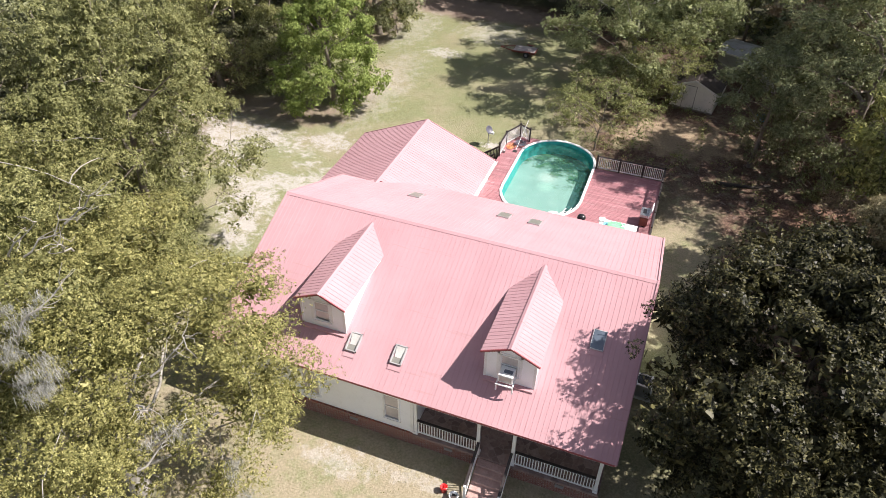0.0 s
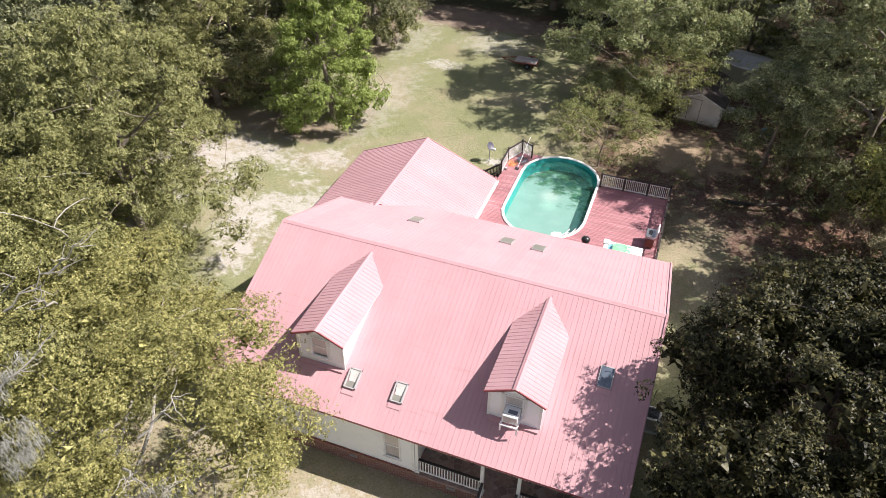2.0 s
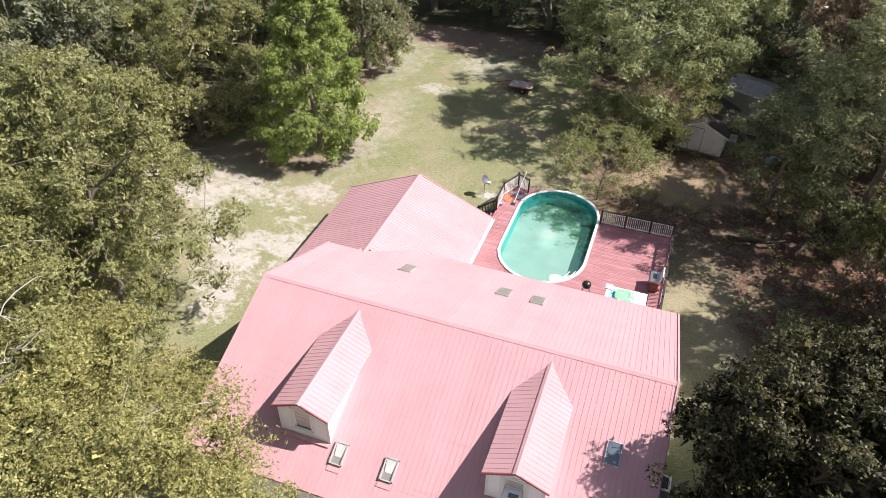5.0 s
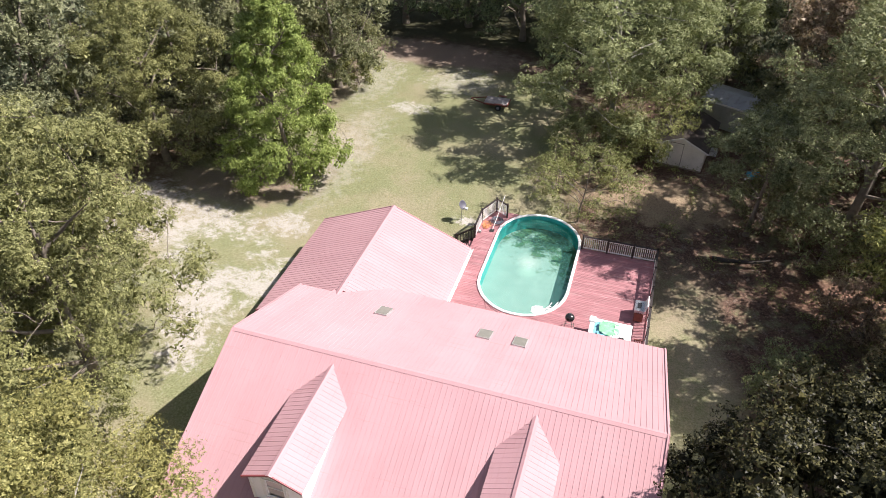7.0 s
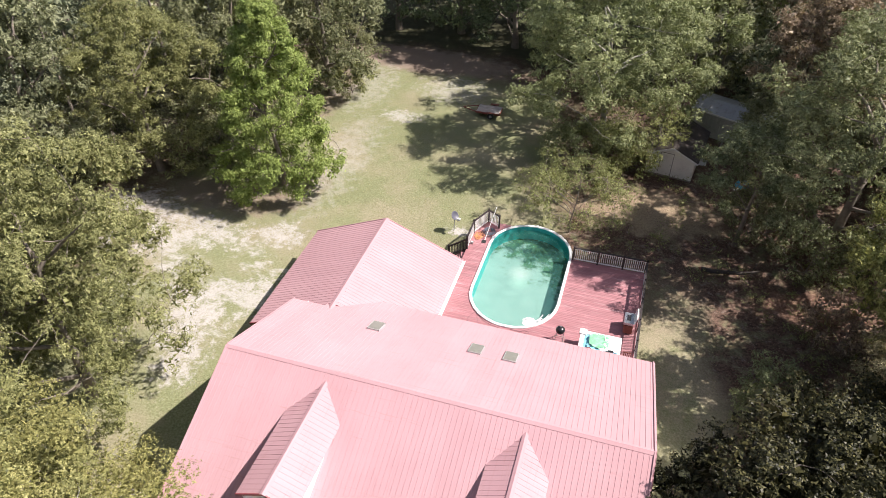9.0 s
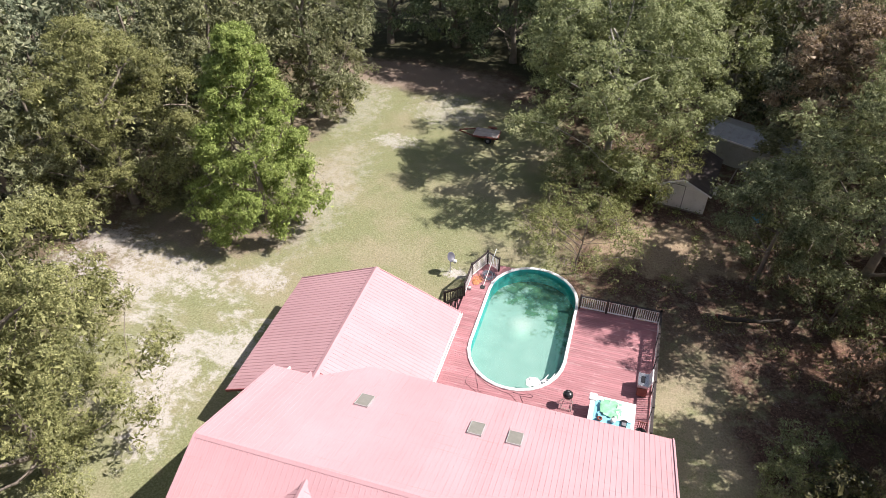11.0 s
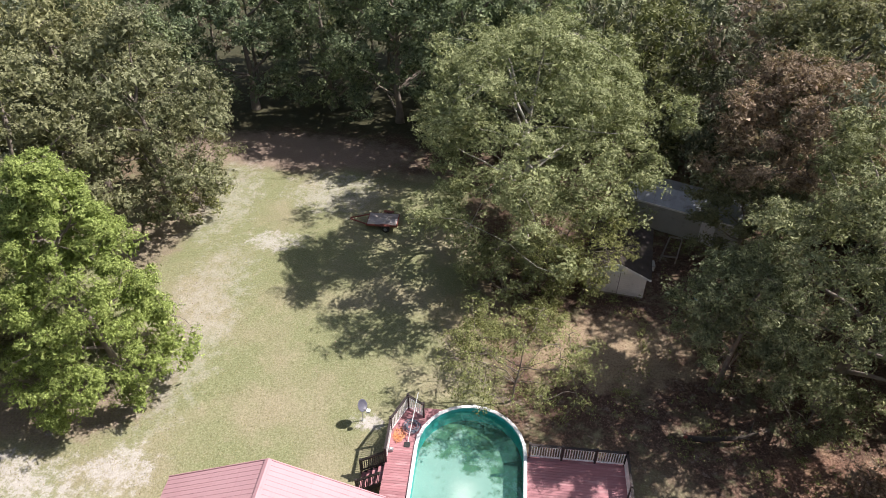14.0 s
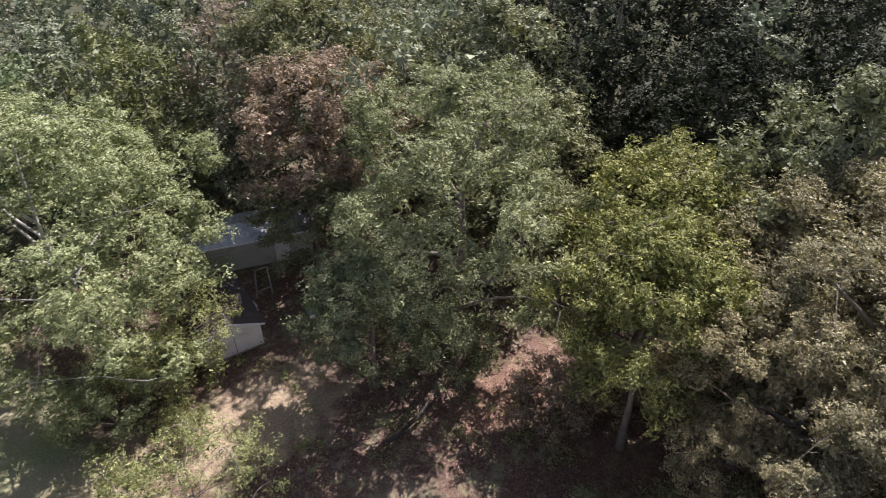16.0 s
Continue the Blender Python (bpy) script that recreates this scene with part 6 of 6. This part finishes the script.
# grey moss and dead boughs in the first live oak
moss_rng = np.random.default_rng(21)
dead = thing("dead_boughs", "bare pale dead boughs sticking out of the live oak", "branches", (-16.6, 8.6, 12.0))
for x, y, z, length in ((-17.8, 10.9, 14.9, 1.2), (-17.0, 11.2, 14.7, 0.9), (-16.1, 8.8, 14.3, 1.0), (-13.3, 8.8, 11.9, 1.1), (-13.2, 10.0, 12.5, 0.9), (-13.3, 8.5, 9.9, 1.0), (-17.6, 12.3, 15.1, 1.0), (-18.2, 10.6, 14.9, 0.8)):
    lean = moss_rng.uniform(-.9, .9)
    p0 = np.array([x - .5 * math.cos(lean), y - .5 * math.sin(lean), z - .9])
    p1 = np.array([x + length * math.cos(lean), y + length * math.sin(lean), z + .45])
    u = np.linspace(0, 1, 6)[:, None]
    main = p0 + (p1 - p0) * u + moss_rng.normal(0, .07, (6, 3)) * (u > .1)
    twigs = [(main, np.linspace(.04, .010, 6))]
    for j in range(8):
        s0 = main[2 + j % 4]
        e0 = s0 + moss_rng.normal(0, .28, 3) + (p1 - p0) * .2
        twigs.append((np.linspace(s0, e0, 4) + moss_rng.normal(0, .04, (4, 3)), np.linspace(.018, .006, 4)))
    bough = part("bough", tubes_mesh("bough", twigs[:1], 6), PALE_BARK, dead)
    tagged(part("twig_spray", tubes_mesh("twig_spray", twigs[1:], 4), PALE_BARK, bough), kind="stuff")

moss = thing("hanging_moss", "grey moss hanging in the live oak", "moss", (-16.6, 8.6, 12.0), kind="stuff")
mv = []
for x, y, z, n in ((-15.6, 7.8, 12.9, 7), (-13.2, 9.5, 9.9, 7), (-13.5, 11.3, 5.2, 5), (-15.5, 8.2, 13.4, 5), (-16.5, 9.0, 14.5, 5), (-12.5, 10.6, 5.0, 4), (-16.1, 8.1, 14.2, 5)):
    for k in range(n):
        c = np.array([x, y, z]) + moss_rng.normal(0, .32, 3) * (1, 1, .6) - (0, 0, .55)
        m = 110
        s = c + moss_rng.normal(0, .13, (m, 3)) * (1, 1, .5)
        e = s + np.column_stack([moss_rng.normal(0, .07, (m, 2)), -moss_rng.uniform(.1, .45, m)])
        w = moss_rng.normal(0, .0045, (m, 3))
        mv.append(np.stack([s + w, s - w, e], 1).reshape(-1, 3))
mv = np.concatenate(mv)
tagged(part("strands", mesh_np("strands", mv, np.arange(len(mv)).reshape(-1, 3)), MOSS, moss), kind="stuff")

# ---- far woods, fallen leaves and grass tufts ----
def build_woods():
    rng = np.random.default_rng(31)
    tones = {"green": [], "cool": [], "yellow": [], "brown": [], "dark": []}
    trunks = []
    spots = [(30, 41), (34, 45), (38, 50), (43, 44), (47, 51), (28, 52), (52, 46), (33, 36), (31, 55), (40, 57), (36, 41), (45, 38), (49, 41), (42, 35), (52, 38), (56, 42)]
    tries = 0
    while len(spots) < 185 and tries < 40000:
        tries += 1
        x, y = rng.uniform(-70, 58), (rng.uniform(68, 88) if rng.random() < .5 else rng.uniform(20, 94))
        yard = -42 < x < 12 and y < (83.0 if x < -2 else 71.0)
        yard = yard or (-46 < x < 25 and y < 56) or (x < -20 and y < 30 and x > -39) or (12 <= x < 15 and 58 <= y < 63)
        if yard or math.hypot(x + 8, y - 27) > 66 or abs(math.atan2(x + 3, y - 8) + 0.02) > 1.15:
            continue
        if all((x - a) ** 2 + (y - b) ** 2 > (9 if y < 82 else 16) for a, b in spots):
            spots.append((x, y))
    for x, y in spots:
        low = rng.random() < (.3 if y < 80 else .05)
        h, r = (rng.uniform(4, 8), rng.uniform(2.2, 3.2)) if low else (rng.uniform(12.5, 20.0), rng.uniform(3.0, 5.0))
        z0 = 0.2 if low else rng.uniform(0.5, 2.5)
        tone = ("green", "cool", "yellow", "brown")[int(np.searchsorted((0.5, 0.82, 0.93), rng.random()))]
        # trees right of the yard mostly take the leaves darkened to stand for shade
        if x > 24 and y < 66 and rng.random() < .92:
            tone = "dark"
        c, o = crown_points(rng, h, r, z0, "round" if rng.random() < .65 else "cone", 30, 5, 1.25)
        near = y < 86
        v, f = leaf_arrays(rng, c + np.array([x, y, 0]), o, .72 * rng.uniform(.7, 1.3, len(c)), 35 if near else 20, 0.195 if near else 0.26, 0.5, 0.6, 4)
        tones[tone].append(v)
        zs = np.linspace(-.3, h * .8, 4)
        trunks.append((np.column_stack([x + rng.normal(0, .12, 4), y + rng.normal(0, .12, 4), zs]), np.linspace(.17, .04, 4)))
    woods = thing("far_woods", "dense mixed green woodland behind the yard", "woods", (-6, 85, 0), kind="stuff")
    tagged(part("trunks", tubes_mesh("trunks", trunks, 6), BARK, woods), kind="stuff")
    for tone, mat in (("green", FOREST), ("cool", FOREST_COOL), ("yellow", FOREST_YELLOW), ("brown", BROWN), ("dark", OAK_SHADED)):
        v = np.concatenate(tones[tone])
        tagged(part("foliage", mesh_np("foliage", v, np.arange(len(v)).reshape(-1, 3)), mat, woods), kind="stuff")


build_woods()


def scatter_flat(name, label, category, n, spot, size, mat, seed, lift=0.02, upright=False):
    """Many small leaves or blades on the ground, in one mesh."""
    rng = np.random.default_rng(seed)
    p = spot(rng, n)
    n = len(p)
    p = np.column_stack([p, ground_z(p[:, 0], p[:, 1]) + lift])
    a = rng.uniform(0, 2 * np.pi, n)
    s = size * rng.uniform(.6, 1.4, n)[:, None]
    t = np.column_stack([np.cos(a), np.sin(a), rng.normal(0, .25, n)])
    w = np.column_stack([-np.sin(a), np.cos(a), rng.normal(0, .25, n)])
    if upright:
        t = np.column_stack([.6 * np.cos(a), .6 * np.sin(a), np.full(n, .8)])
        v = np.stack([p - w * s * .22, p + w * s * .22, p + t * s], 1).reshape(-1, 3)
        f = np.arange(n * 3).reshape(-1, 3)
    else:
        v = np.stack([p - t * s * .5, p + w * s * .33, p + t * s * .5, p - w * s * .33], 1).reshape(-1, 3)
        f = np.arange(n * 4).reshape(-1, 4)
    me = mesh_np(name, v, f)
    me.materials.append(mat)
    return tagged(new(name, me), label, category, kind="stuff")


def litter_spots(rng, n):
    a = np.column_stack([rng.uniform(-9, 22, n), rng.uniform(20, 66, n)])
    keep = (a[:, 0] > -5 + 2.5 * np.sin(a[:, 1] * .7)) & ~((a[:, 0] < 5) & (a[:, 1] < 44))
    b = np.column_stack([rng.uniform(-40, -9, n // 4), rng.uniform(36, 72, n // 4)])
    b = b[rng.random(len(b)) < .12]
    b = b[~((b[:, 0] > -22.5) & (b[:, 1] < 46.5))]
    return np.concatenate([a[keep], b])


def lawn_spots(rng, n):
    a = np.column_stack([rng.uniform(-36, -4, n), rng.uniform(40, 68, n)])
    b = np.column_stack([rng.uniform(-34, 4, n // 2), rng.uniform(8, 42, n // 2)])
    b = b[~((b[:, 0] > -22.2) & (b[:, 0] < 0.6) & (b[:, 1] > 16.4))]
    a = a[~((a[:, 0] > -14) & (a[:, 1] < 46.5))]
    return np.concatenate([a, b])


GRASS = leafage("grass_blade", (0.17, 0.168, 0.08), (0.27, 0.26, 0.14), (0.42, 0.39, 0.25), 0.4)
scatter_flat("fallen_leaves", "scattered brown fallen leaves", "leaves", 52000, litter_spots, 0.07, DRY_LEAF, 41)
scatter_flat("grass_tufts", "short uneven lawn grass", "grass", 110000, lawn_spots, 0.06, GRASS, 42, 0.0, True)


def build_undergrowth():
    """Weeds, seedlings and low brush on the litter under the trees."""
    rng = np.random.default_rng(52)
    at = []
    while len(at) < 420:
        x, y = rng.uniform(-7, 26), rng.uniform(24, 62)
        near_house = x < 5.5 and y < 44 or x < 1.8 and y < 46
        near_pool = -12 < x < -4.5 and y < 47.5
        in_shed = -2.5 < x < 2.8 and 56 < y < 62.5
        if not (near_house or near_pool or in_shed) and math.sin(x * .8) + math.sin(y * .7 + x * .3) > -0.5:
            at.append((x, y))
    vs, base = [], 0
    for x, y in at:
        k, r = rng.integers(4, 12), rng.uniform(.25, .75)
        c = np.column_stack([x + rng.normal(0, r * .6, k), y + rng.normal(0, r * .6, k), float(ground_z(x, y)) + rng.uniform(.05, r * 1.1, k)])
        v, _ = leaf_arrays(rng, c, np.tile([0, 0, 1.0], (k, 1)), np.full(k, .4), 28, 0.08, q=0)
        vs.append(v)
    v = np.concatenate(vs)
    me = mesh_np("undergrowth", v, np.arange(len(v)).reshape(-1, 3))
    me.materials.append(OLIVE)
    tagged(new("undergrowth", me), "low weeds and seedlings on the leaf litter", "undergrowth", kind="stuff")


build_undergrowth()
